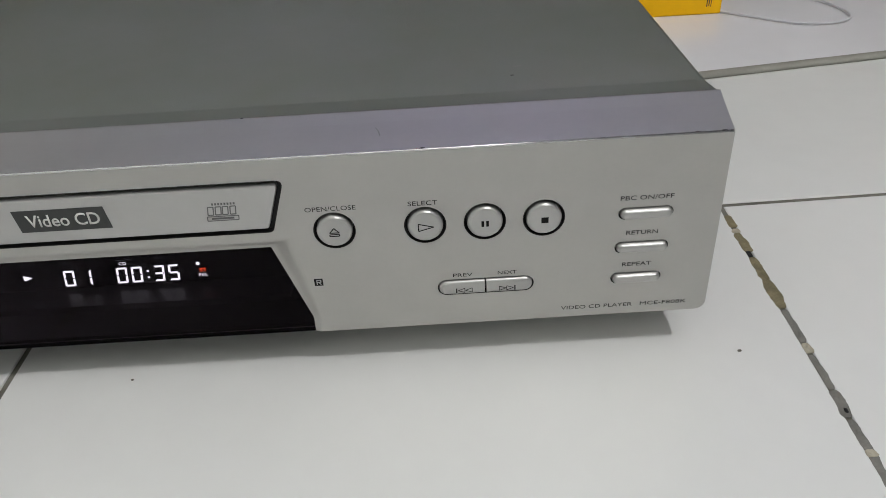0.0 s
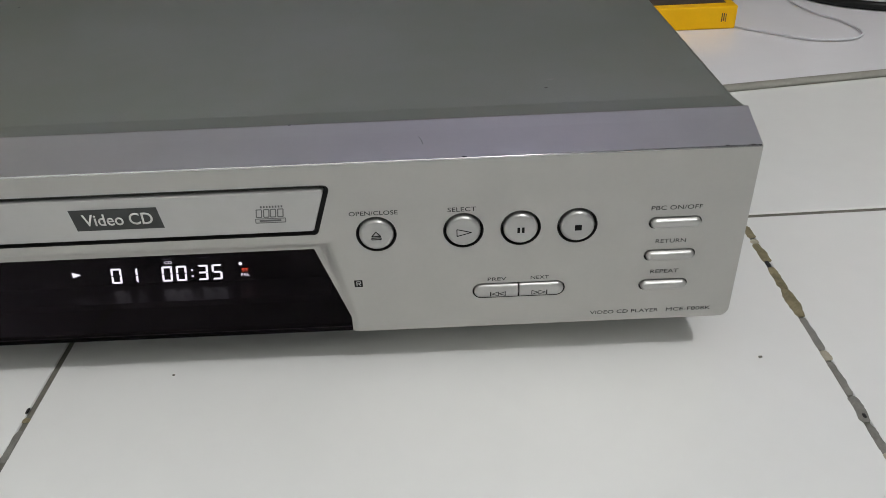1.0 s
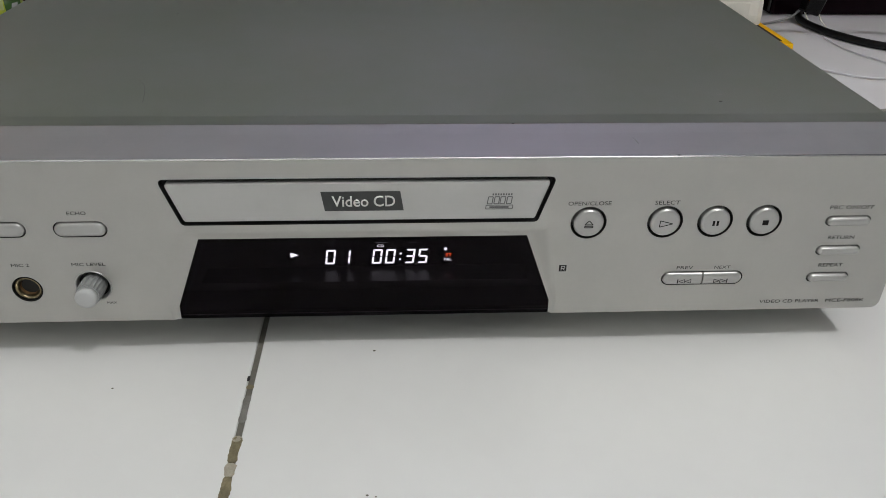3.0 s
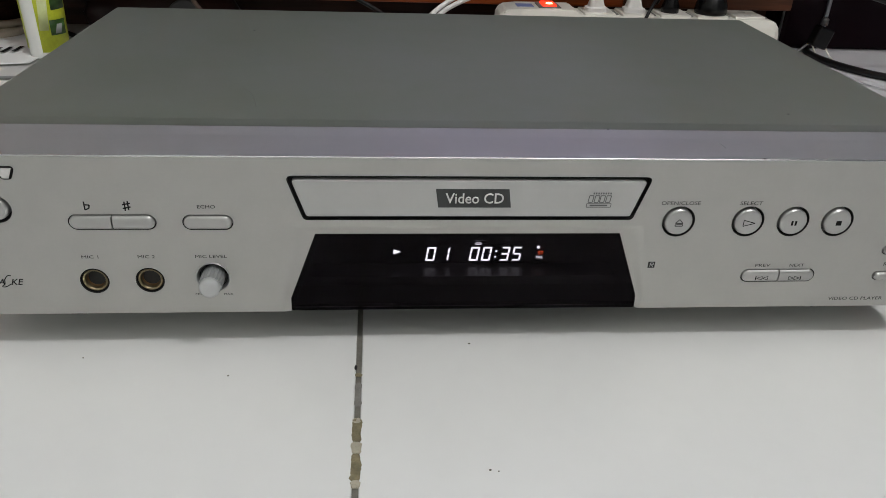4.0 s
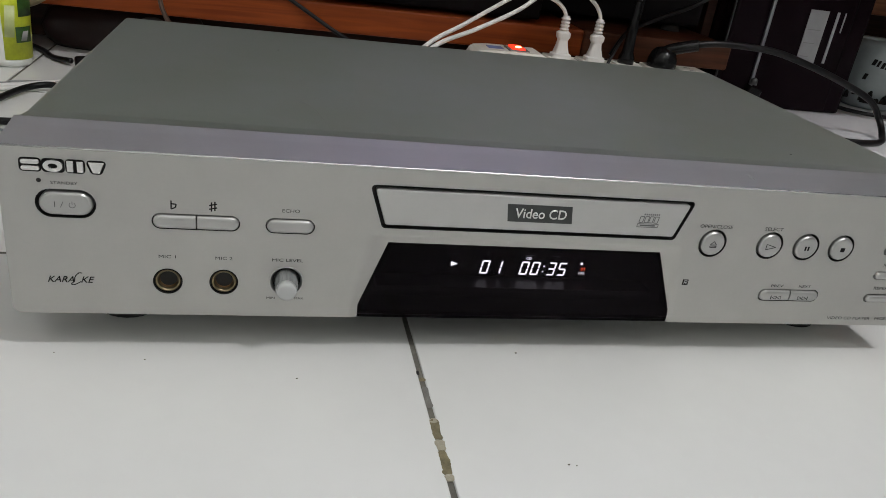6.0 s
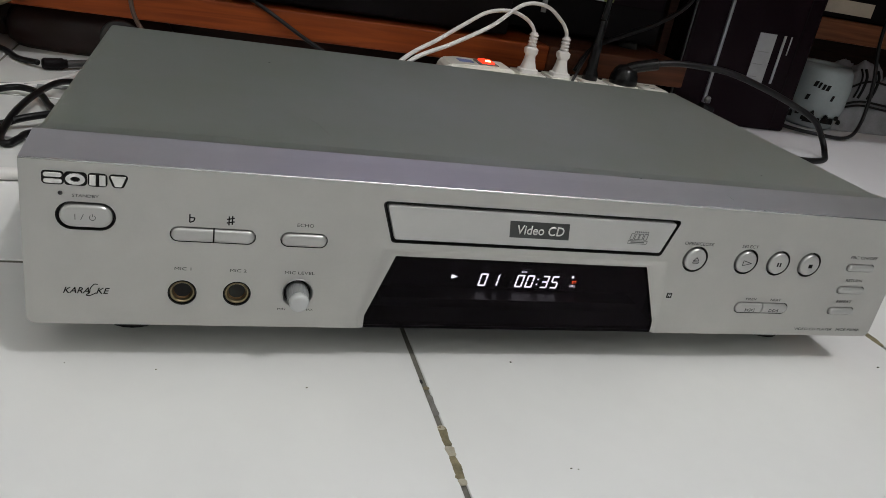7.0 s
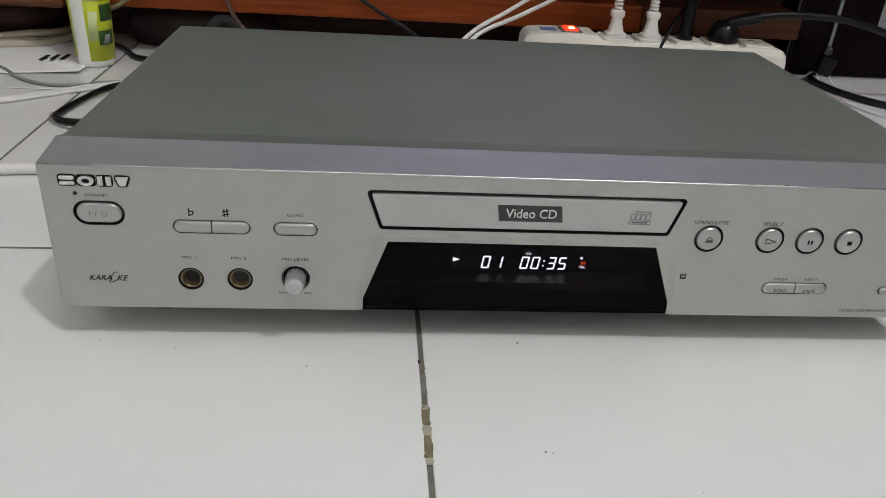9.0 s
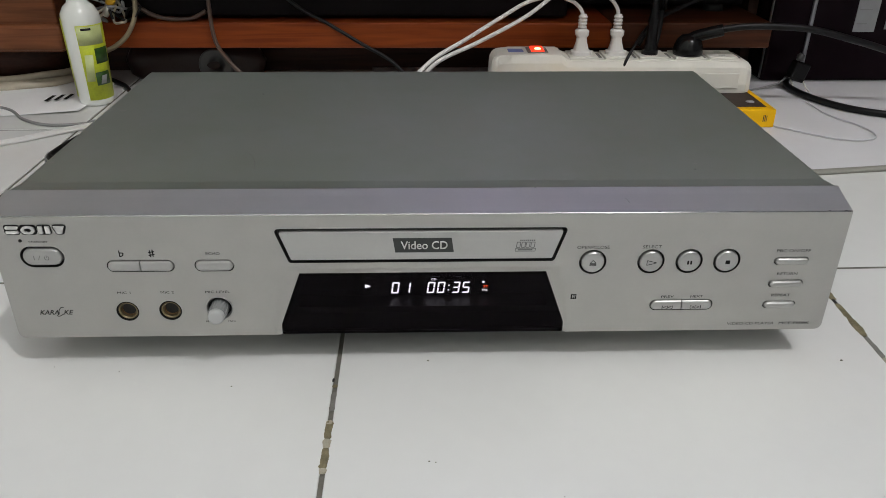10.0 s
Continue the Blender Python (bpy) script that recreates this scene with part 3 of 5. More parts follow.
part("chassis", box(-0.2125, 0.2125, 0.034, 0.2585, 0.0205, 0.0900), CHASSIS, player)
for x in (-0.178, 0.178):
    for y in (0.0425, 0.225):
        part("foot", lathe([(0.0135, 0.0002), (0.0140, 0.002), (0.0125, 0.014), (0.0115, 0.0204)], 24), RUBBER, player, "black rubber foot", pose(x, y, 0), smooth=True)

# marks on the cover
LID_TOP = LID_Z
scratch = [(-0.1035, 0.082), (-0.0985, 0.074), (-0.0955, 0.064), (-0.0930, 0.052)]
part("scratch", tube([(x, y, LID_TOP - 0.00006) for x, y in scratch], 0.00016, 6), SMUDGE, player, "dull dark scratch")
for x, y, a, l in ((-0.198, 0.200, 20, 0.0045), (-0.201, 0.161, -10, 0.006), (-0.202, 0.125, 5, 0.004), (-0.168, 0.258, 30, 0.004),
                   (-0.211, 0.200, 60, 0.003), (-0.209, 0.065, 10, 0.004), (-0.068, 0.165, 0, 0.003), (0.155, 0.060, 10, 0.004),
                   (0.008, 0.123, 12, 0.003), (-0.189, 0.178, 40, 0.003), (-0.193, 0.226, 0, 0.003)):
    bm = lump(x * 91 + y * 37, 0, 0, l * 0.8, l * 0.28, 0.00003)
    part("scuff", bm, SCUFF, player, "pale scuff mark", pose(x, y, LID_TOP, 0, 0, a))
for x, y, z, r0 in ((0.058, 0.0226, 0.0948, 0.0006), (0.152, 0.051, LID_TOP, 0.0006), (0.118, 0.0006, 0.0907, 0.0007), (-0.114, 0.199, LID_TOP, 0.0005),
                    (0.2135, 0.0005, 0.0906, 0.0008), (0.205, 0.0006, 0.0907, 0.0005)):
    part("nick", lump(x * 40 + 2, x, y, r0 * 2.4, r0, r0 * 0.25, z), INK, player, "tiny dark nick")
part("smear", tube([(0.1045, 0.0085, 0.0921), (0.1040, 0.0110, 0.0925), (0.1030, 0.0130, 0.0928)], 0.0002, 6), SMUDGE, player, "faint smear")

# disc tray door
inner = rounded(grow(TRAY_OUT, -0.0017), 0.0013)
tray = part("tray_door", prism(inner, -0.0004, 0.0028, 0.0005), TRAY, player, "closed disc tray door with black surround")
tz = 0.0733
badge = [(-0.0162, tz + 0.0041), (-0.0150, tz - 0.0041), (0.0148, tz - 0.0041), (0.0136, tz + 0.0041)]
badge_ob = part("badge", flat([[(x + 0.0003, z - tz) for x, z in badge][::-1]]), BADGE, tray, "dark grey badge plate", on_front(-0.0003, tz, -0.0004))
part("lettering", text_mesh("Video CD", 0.0238, 0.0046, weight=0.012), BADGE_TEXT, tray, "pale lettering reading Video CD", on_front(-0.0003, tz, -0.0005))
# the disc mark, as plain shapes
dm = []
for x, h in ((-0.0040, 0.0030), (-0.0015, 0.0030), (0.0008, 0.0030), (0.0033, 0.0030)):
    lean = 0.0004
    ring = [(x - 0.0009, -0.0012), (x + 0.0009, -0.0012), (x + 0.0009 + lean, -0.0012 + h), (x - 0.0009 + lean, -0.0012 + h), (x - 0.0009, -0.0012)]
    dm += stroke(ring, 0.00038)
for x in (-0.0030, -0.0020, -0.0010, 0.0, 0.0010, 0.0020, 0.0030, 0.0040):
    dm.append(bar(x + 0.0002, 0.0024, x + 0.0003, 0.0032, 0.0006))
dm += stroke([(-0.0054, -0.0034), (0.0048, -0.0034), (0.0050, -0.0018), (-0.0053, -0.0018), (-0.0054, -0.0034)], 0.0003)
dm.append(bar(-0.0040, -0.0026, 0.0034, -0.0026, 0.0007))
part("disc_mark", flat(dm), DISC_INK, tray, "embossed grey disc mark", on_front(0.0515, 0.0728, -0.0004))

# display window and its lit signs
bm = bmesh.new()
a = [bm.verts.new((x, window_y(z) + 0.0002, z)) for x, z in WINDOW]
b = [bm.verts.new((x, window_y(z) + 0.0025, z)) for x, z in WINDOW]
bm.faces.new(a)
bm.faces.new(b[::-1])
for i in range(6):
    bm.faces.new((a[i], b[i], b[(i + 1) % 6], a[(i + 1) % 6]))
bmesh.ops.recalc_face_normals(bm, faces=bm.faces)
window = part("display_window", bm, GLASS, player, "glossy black display window")


def behind_window(x, z):
    return pose(x, 0.0170, z, 90, 0, 0)


SEG = {"0": "abcdef", "1": "bc", "3": "abcdg", "5": "acdfg"}


def digit(ch, w=0.0036, h=0.0064, t=0.0009, slant=0.12):
    """One seven-segment figure, leaning to the right."""
    e, m = 0.0001, h / 2
    bars = {"a": [(e + t * .2, h), (w - e - t * .2, h), (w - t, h - t), (t, h - t)], "d": [(e + t * .2, 0), (t, t), (w - t, t), (w - e - t * .2, 0)],
            "g": [(t * .8, m + t / 2), (w - t * .8, m + t / 2), (w - t * .8, m - t / 2), (t * .8, m - t / 2)],
            "f": [(0, h - e), (t, h - t - e), (t, m + t * .5), (0, m + e)], "b": [(w, h - e), (w, m + e), (w - t, m + t * .5), (w - t, h - t - e)],
            "e": [(0, m - e), (t, m - t * .5), (t, t + e), (0, e)], "c": [(w, m - e), (w, e), (w - t, t + e), (w - t, m - t * .5)]}
    polys = []
    for s in SEG[ch]:
        polys.append([(x - w / 2 + (y - m) * slant, y - m) for x, y in bars[s]])
    return flat(polys, 0.00003)


DZ = 0.0380
for ch, x in (("0", -0.0160), ("1", -0.0098), ("0", 0.0035), ("0", 0.0090), ("3", 0.0172), ("5", 0.0227)):
    part("digit", digit(ch, 0.0040, 0.0070, 0.00078, 0.14), LIT, window, "glowing white figure " + ch, behind_window(x, DZ))
part("colon", flat([[(-0.0004 + k, -0.0004 + s), (0.0004 + k, -0.0004 + s), (0.0005 + k, 0.0004 + s), (-0.0003 + k, 0.0004 + s)] for s, k in ((0.0013, 0.00015), (-0.0015, -0.00015))], 0.00003), LIT, window, m=behind_window(0.0131, DZ))
part("play_sign", flat([[(-0.0016, -0.0012), (0.0018, 0), (-0.0016, 0.0012)]], 0.00003), LIT, window, "glowing white play triangle", behind_window(-0.0310, DZ + 0.0012))
part("lettering", text_mesh("CD", 0.0028, 0.0012, 0.00003), LIT, window, "small glowing letters CD", behind_window(0.0050, DZ + 0.0052))
part("lettering", text_mesh("ST", 0.0026, 0.0015, 0.00003), LIT_RED, window, "small glowing red letters ST", behind_window(0.0336, DZ + 0.0004))
part("lettering", text_mesh("PAL", 0.0032, 0.0013, 0.00003), LIT, window, "small glowing letters PAL", behind_window(0.0332, DZ - 0.0018))
part("track_dot", flat([circle(0, 0, 0.0007, 10)], 0.00003), LIT, window, m=behind_window(0.0322, DZ + 0.0033))
# unlit wires, given a weak glow of their own so that they show
for x, w in ((-0.031, 0.0016), (-0.0155, 0.0022), (0.0055, 0.0054), (0.0185, 0.0030), (0.032, 0.0012)):
    part("filament", flat([bar(-w / 2, 0, w / 2, 0, 0.00012)], 0.00003), UNLIT_WIRE, window, "thin unlit filament wire given a weak glow", behind_window(x, DZ + 0.0068))


# keys
def key(outline, proud, bevel, label, name="button"):
    return part(name, prism(outline, -proud, 0.0029, bevel, 3), BUTTON, player, label, smooth=False)


def domed(outline_at, proud, label, reach=0.0020, rounded_shade=True):
    """A key rounded over like a half-round bar; outline_at(d) is its outline drawn in by d."""
    bm = bmesh.new()
    rings = [[bm.verts.new((x, 0.0029, z)) for x, z in outline_at(0.0)]]
    for f in (0.0, 0.06, 0.14, 0.25, 0.38, 0.54, 0.72, 0.88, 1.0):
        y = -proud * math.sqrt(max(0.0, 1 - (1 - f) ** 2))
        rings.append([bm.verts.new((x, y, z)) for x, z in outline_at(reach * f)])
    for p, q in zip(rings, rings[1:]):
        for i in range(len(p)):
            j = (i + 1) % len(p)
            bm.faces.new((p[i], p[j], q[j], q[i])).smooth = rounded_shade
    bm.faces.new(rings[-1]).smooth = rounded_shade
    bmesh.ops.recalc_face_normals(bm, faces=bm.faces)
    return part("button", bm, BUTTON, player, label)


def round_bar(x0, x1, z, h):
    return lambda d: capsule(x0 + d, x1 - d, z, h - 2 * d)


def left_half(x0, x1, z, h, n=12):
    def at(d):
        r = h / 2 - d
        return [(x1, z - r), (x1, z + r)] + [(x0 + h / 2 + r * math.cos(a), z + r * math.sin(a)) for a in [math.pi * (i / n + 0.5) for i in range(n + 1)]]
    return at


def right_half(x0, x1, z, h, n=12):
    def at(d):
        r = h / 2 - d
        return [(x1 - h / 2 + r * math.cos(a), z + r * math.sin(a)) for a in [math.pi * (i / n - 0.5) for i in range(n + 1)]] + [(x0, z + r), (x0, z - r)]
    return at


signs = {}
for (x, z), what in zip(ROUND_KEYS, ("open and close", "play", "pause", "stop")):
    signs[what] = key(circle(x, z, 0.0060), 0.0010, 0.0012, "round silver " + what + " key in a black ring")
ew = 0.00032
tri = [(-0.0016, -0.0003), (0.0016, -0.0003), (0.0, 0.0015)]
part("sign", flat(stroke(tri + tri[:1], ew) + stroke([(-0.0016, -0.0009), (0.0016, -0.0009), (0.0016, -0.0016), (-0.0016, -0.0016), (-0.0016, -0.0009)], ew)), INK_BLACK, signs["open and close"], m=on_front(0.0868, 0.0625, -0.0010))
tri = [(-0.0024, -0.0014), (0.0027, 0.0), (-0.0024, 0.0014)]
part("sign", flat(stroke(tri + tri[:1], ew)), INK_BLACK, signs["play"], m=on_front(0.1173, 0.0622, -0.0010))
part("sign", flat([bar(-0.0008, -0.0011, -0.0008, 0.0011, 0.0009), bar(0.0008, -0.0011, 0.0008, 0.0011, 0.0009)]), INK_BLACK, signs["pause"], m=on_front(0.1372, 0.0622, -0.0010))
part("sign", flat([bar(0, -0.0011, 0, 0.0011, 0.0024)]), INK_BLACK, signs["stop"], m=on_front(0.1572, 0.0622, -0.0010))


for (x0, x1, z), what in zip(SLIM_KEYS, ("playback control", "return", "repeat")):
    domed(round_bar(x0 + 0.0006, x1 - 0.0003, z - 0.0001, 0.0038), 0.0016, "slim silver " + what + " key", 0.0015)
power = key(capsule(POWER[0] + 0.0014, POWER[1] - 0.0012, POWER[2] + 0.0001, 0.0094), 0.0010, 0.0012, "oval silver power key in a thick black ring")
arc = [(0.0011 * math.sin(a), 0.0011 * math.cos(a)) for a in [radians(35 + 290 * i / 14) for i in range(15)]]
part("sign", flat([bar(-0.0036, -0.0012, -0.0036, 0.0012, 0.00028), bar(-0.0016, -0.0012, -0.0006, 0.0012, 0.00024)] + stroke([(x + 0.0026, y - 0.0001) for x, y in arc], 0.00024) + [bar(0.0026, 0.0002, 0.0026, 0.0014, 0.00024)]), SIGN_GREY, power, "grey power sign", on_front(-0.1922, 0.0680, -0.0010))
mid = (PITCH[0] + PITCH[1]) / 2 + 0.0001
domed(left_half(PITCH[0] + 0.0005, mid - 0.0003, PITCH[2], 0.0058), 0.0013, "silver pitch-down key", 0.0022, False)
domed(right_half(mid + 0.0003, PITCH[1] - 0.0005, PITCH[2], 0.0058), 0.0013, "silver pitch-up key", 0.0022, False)
domed(round_bar(ECHO[0] + 0.0005, ECHO[1] - 0.0005, ECHO[2], 0.0058), 0.0013, "silver echo key")
mid = (SKIP[0] + SKIP[1]) / 2 - 0.0001
prev = domed(left_half(SKIP[0] + 0.0005, mid - 0.0003, SKIP[2], 0.0056), 0.0012, "silver previous-track key", 0.0022, False)
nxt = domed(right_half(mid + 0.0003, SKIP[1] - 0.0005, SKIP[2], 0.0056), 0.0012, "silver next-track key", 0.0022, False)
left_sign = []
for cx in (-0.0009, 0.0017):
    t3 = [(cx - 0.0013, 0), (cx + 0.0011, -0.0009), (cx + 0.0011, 0.0009)]
    left_sign += stroke(t3 + t3[:1], 0.00024)
left_sign.append(bar(-0.0027, -0.0010, -0.0027, 0.0010, 0.00045))
part("sign", flat(left_sign), INK, prev, m=on_front(0.1293, 0.0352, -0.0012))
part("sign", flat([[(-x, y) for x, y in p][::-1] for p in left_sign]), INK, nxt, m=on_front(0.1445, 0.0352, -0.0012))

# microphone sockets and level knob
for x, z in JACKS:
    jk = part("microphone_jack", turned_ring([(0.0036, 0.0040), (0.0041, 0.0054), (0.0045, 0.0060), (0.0049, 0.0059), (0.0052, 0.0054), (0.0052, 0.0042)], 36), GOLD, player, "brass-rimmed microphone socket", pose(x, 0.0063, z, 90), smooth=True)
    funnel = bmesh.new()
    rings = [[funnel.verts.new((rr * math.cos(2 * math.pi * i / 36), rr * math.sin(2 * math.pi * i / 36), zz)) for i in range(36)] for rr, zz in ((0.0037, 0.0045), (0.0035, 0.0036), (0.0030, 0.0022), (0.0026, 0.0004))]
    for p, q in zip(rings, rings[1:]):
        for i in range(36):
            funnel.faces.new((p[i], q[i], q[(i + 1) % 36], p[(i + 1) % 36]))
    part("jack_funnel", funnel, BRONZE, jk, "brown metal funnel of the socket", smooth=True)
    part("jack_hole", lathe([(0.0026, 0.0), (0.0026, 0.0006)], 24), JACK_DARK, jk, "dark socket hole", smooth=True)
    part("collar", turned_ring([(0.0052, -0.0010), (0.0058, -0.0004), (0.0058, 0.0006), (0.0054, 0.0006)], 36), INK_BLACK, jk, "black collar", pose(0, 0, 0.0059), smooth=False)
bm = bmesh.new()
rings = []
for y, rad, flute in ((0.0026, 0.0046, 0), (-0.001, 0.0046, 1), (-0.0066, 0.0044, 1), (-0.0068, 0.0042, 0)):
    rings.append([bm.verts.new((DIAL[0] + math.cos(2 * math.pi * i / 60) * (rad + (0.00022 if flute and i % 3 == 0 else 0)), y, DIAL[1] + math.sin(2 * math.pi * i / 60) * (rad + (0.00022 if flute and i % 3 == 0 else 0)))) for i in range(60)])
for p, q in zip(rings, rings[1:]):
    for i in range(60):
        bm.faces.new((p[i], p[(i + 1) % 60], q[(i + 1) % 60], q[i]))
bm.faces.new(rings[-1])
bmesh.ops.recalc_face_normals(bm, faces=bm.faces)
knob = part("level_knob", bm, KNOB, player, "fluted grey microphone level knob")
part("knob_tip", lathe([(0.0042, 0.0067), (0.0041, 0.0091), (0.0037, 0.0098), (0.0028, 0.0101)], 40), KNOB_TIP, knob, "pale smooth knob end", pose(DIAL[0], 0, DIAL[1], 90), smooth=True)
part("knob_ring", turned_ring([(0.0058, -0.0016), (0.0065, 0.0001), (0.0068, 0.0004), (0.0071, 0.0003), (0.0072, -0.0003), (0.0064, -0.0018)], 48), BUTTON, player, "thin silver ring round the knob", pose(DIAL[0], 0, DIAL[1], 90), smooth=True)

# printing on the panel
for body, x, z, w, h in (("OPEN/CLOSE", 0.0864, 0.0711, 0.0168, 0.0017), ("SELECT", 0.1168, 0.0711, 0.0098, 0.0017),
                         ("PBC ON/OFF", 0.1912, 0.0682, 0.0178, 0.0017), ("RETURN", 0.1907, 0.0545, 0.0108, 0.0016),
                         ("REPEAT", 0.1900, 0.0414, 0.0102, 0.0016), ("PREV", 0.1290, 0.0411, 0.0068, 0.0014),
                         ("NEXT", 0.1446, 0.0411, 0.0066, 0.0014), ("VIDEO CD PLAYER", 0.1770, 0.0236, 0.0258, 0.0016),
                         ("MCE-F808K", 0.2012, 0.0236, 0.0168, 0.0016), ("STANDBY", -0.1921, 0.0765, 0.0095, 0.0012),
                         ("ECHO", -0.1072, 0.0692, 0.0070, 0.0015), ("MIC 1", -0.1556, 0.0467, 0.0066, 0.0014),
                         ("MIC 2", -0.1334, 0.0467, 0.0068, 0.0014), ("MIC LEVEL", -0.1076, 0.0467, 0.0128, 0.0014),
                         ("MIN", -0.1141, 0.0286, 0.0034, 0.0010), ("MAX", -0.1022, 0.0286, 0.0038, 0.0010)):
    part("lettering", text_mesh(body, w, h), INK, player, "small printed type mark" if "-" in body else "printed dark grey word " + body, on_front(x, z))
part("lettering", text_mesh("KARA", 0.0098, 0.0028, shear=0.35, weight=0.008), INK_BLACK, player, "slanted black lettering KARA", on_front(-0.1962, 0.0352))
part("lettering", text_mesh("KE", 0.0052, 0.0028, shear=0.35, weight=0.008), INK_BLACK, player, "slanted black lettering KE", on_front(-0.1862, 0.0352))
loop = [(0.0016, 0.0026), (0.0002, 0.0026), (-0.0012, 0.0008), (-0.0016, -0.0012), (-0.0028, -0.0024), (-0.0014, -0.0026), (0.0010, -0.0012)]
part("swash", flat(stroke([(p.x, p.y) for p in smooth_line([(x, y, 0) for x, y in loop], 5)], 0.0004)), INK_BLACK, player, "swung letter O of the karaoke mark", on_front(-0.1897, 0.0355))
part("flat_sign", flat(stroke([(-0.0009, 0.0019), (-0.0009, -0.0017), (0.0007, -0.0010), (0.0010, 0.0004), (-0.0009, 0.0005)], 0.00055)), INK_BLACK, player, "black musical flat sign", on_front(-0.1528, 0.0695))
part("sharp_sign", flat([bar(-0.0006, -0.0021, -0.0006, 0.0019, 0.00055), bar(0.0007, -0.0018, 0.0007, 0.0022, 0.00055), bar(-0.0015, 0.0005, 0.0016, 0.0012, 0.00055), bar(-0.0015, -0.0011, 0.0016, -0.0004, 0.00055)]), INK_BLACK, player, "black musical sharp sign", on_front(-0.1378, 0.0695))
part("sensor_mark", flat([bar(-0.0015, 0, 0.0015, 0, 0.0030)]), INK_BLACK, player, "small black square remote mark", on_front(0.0786, 0.0417))
part("sensor_sign", flat(stroke([(-0.0006, -0.0010), (-0.0006, 0.0009), (0.0008, 0.0009), (0.0008, 0.0), (-0.0006, 0.0)], 0.0003) + [bar(0, 0, 0.0008, -0.0010, 0.0003)]), BUTTON, player, m=on_front(0.0786, 0.0417, -0.00006))
part("standby_lamp", lathe([(0.0009, 0.0), (0.0008, 0.0003), (0.0003, 0.0005)], 16), UNLIT, player, "unlit standby dot", pose(-0.2009, 0.0, 0.0772, 90), smooth=True)
# the maker's mark, as plain chrome shapes on a black outline
def oval_ring(cx, cz, rx, rz, w, y0, y1, n=28):
    bm = bmesh.new()
    loops = []
    for k, y in ((1.0, y1), (1.0, y0), (0.0, y0), (0.0, y1)):
        loops.append([bm.verts.new((cx + (rx - w * (1 - k)) * math.cos(2 * math.pi * i / n), y, cz + (rz - w * 0.75 * (1 - k)) * math.sin(2 * math.pi * i / n))) for i in range(n)])
    for p, q in zip(loops, loops[1:] + loops[:1]):
        for i in range(n):
            bm.faces.new((p[i], p[(i + 1) % n], q[(i + 1) % n], q[i]))
    bmesh.ops.recalc_face_normals(bm, faces=bm.faces)
    return bm


for k, (x0, x1) in enumerate(((-0.2068, -0.1998), (-0.1990, -0.1918), (-0.1908, -0.1846), (-0.1838, -0.1768))):
    z0, z1 = 0.0810, 0.0857
    whole = [(x0, z0), (x1, z0), (x1, z1), (x0, z1)] if k < 3 else [((x0 + x1) / 2 - 0.0016, z0), ((x0 + x1) / 2 + 0.0016, z0), (x1, z1), (x0, z1)]
    plate = part("logo_outline", prism(grow(rounded(whole, 0.0012), 0.0004), -0.0002, 0.0006), INK_BLACK, player, "black plate of the maker's mark")
    if k == 0:
        shapes = [prism(capsule(x0 + 0.0003, x1 - 0.0002, z, 0.0018), -0.0009, 0.0, 0.0003) for z in (z0 + 0.0011, z1 - 0.0011)]
    elif k == 1:
        shapes = [oval_ring((x0 + x1) / 2, (z0 + z1) / 2, 0.0034, 0.0023, 0.0017, -0.0009, 0.0)]
    elif k == 2:
        shapes = [prism(rounded([(a, z0 + 0.0002), (a + 0.0023, z0 + 0.0002), (a + 0.0023, z1 - 0.0002), (a, z1 - 0.0002)], 0.0003), -0.0009, 0.0, 0.0003) for a in (x0 + 0.0002, x1 - 0.0025)]
    else:
        m = (x0 + x1) / 2
        shapes = [prism(rounded([(m - 0.0012, z0 + 0.0002), (m + 0.0012, z0 + 0.0002), (x1 - 0.0006, z1 - 0.0002), (x0 + 0.0006, z1 - 0.0002)], 0.0003), -0.0009, 0.0, 0.0003)]
    for sh in shapes:
        part("logo_block", sh, CHROME, plate, "raised chrome shape of the maker's mark")

# ---- power strip on a yellow box ----
ybox = thing("yellow_box", "flat yellow cardboard box with a dark window", "box", (0, 0, 0.0032))
part("carton", box(0.10, 0.3560, 0.3860, 0.515, 0.0, 0.0187, 0.0012), YELLOW, ybox)
part("window", box(0.20, 0.3490, 0.3950, 0.508, 0.0182, 0.0190), BOX_DARK, ybox, "dark window")
part("print_bar", flat([bar(0, -0.0035, 0, 0.0035, 0.0008), bar(0.0016, -0.0030, 0.0016, 0.0035, 0.0008), bar(0.0032, -0.0035, 0.0032, 0.0030, 0.0006)]), BOX_DARK, ybox, "small dark printed bars", pose(0.3440, 0.3859, 0.0095, 90, 0, 0))
part("screw_bag", lump(4, 0.338, 0.410, 0.008, 0.006, 0.0018, 0.0190), LABEL, ybox, "pale shiny thing inside the window", smooth=True)

strip = thing("power_strip", "cream plastic power strip with lit red switch", "power strip", (0, 0, 0.0218))
bm = bmesh.new()
sections = [(0.0735, 0.026, 0.012), (0.0750, 0.034, 0.019), (0.080, 0.0385, 0.023), (0.095, 0.0400, 0.0245), (0.147, 0.0400, 0.0245), (0.152, 0.0352, 0.0245), (0.16, 0.0345, 0.0245), (0.335, 0.0345, 0.0245), (0.344, 0.033, 0.024), (0.350, 0.027, 0.020), (0.3515, 0.020, 0.014)]
rings = []
for x, h, w in sections:
    pr = [(-w, 0.0), (w, 0.0), (w * 1.02, h * 0.30), (w * 0.93, h * 0.80), (w * 0.80, h), (-w * 0.80, h), (-w * 0.93, h * 0.80), (-w * 1.02, h * 0.30)]
    rings.append([bm.verts.new((x, 0.466 + y, z)) for y, z in pr])
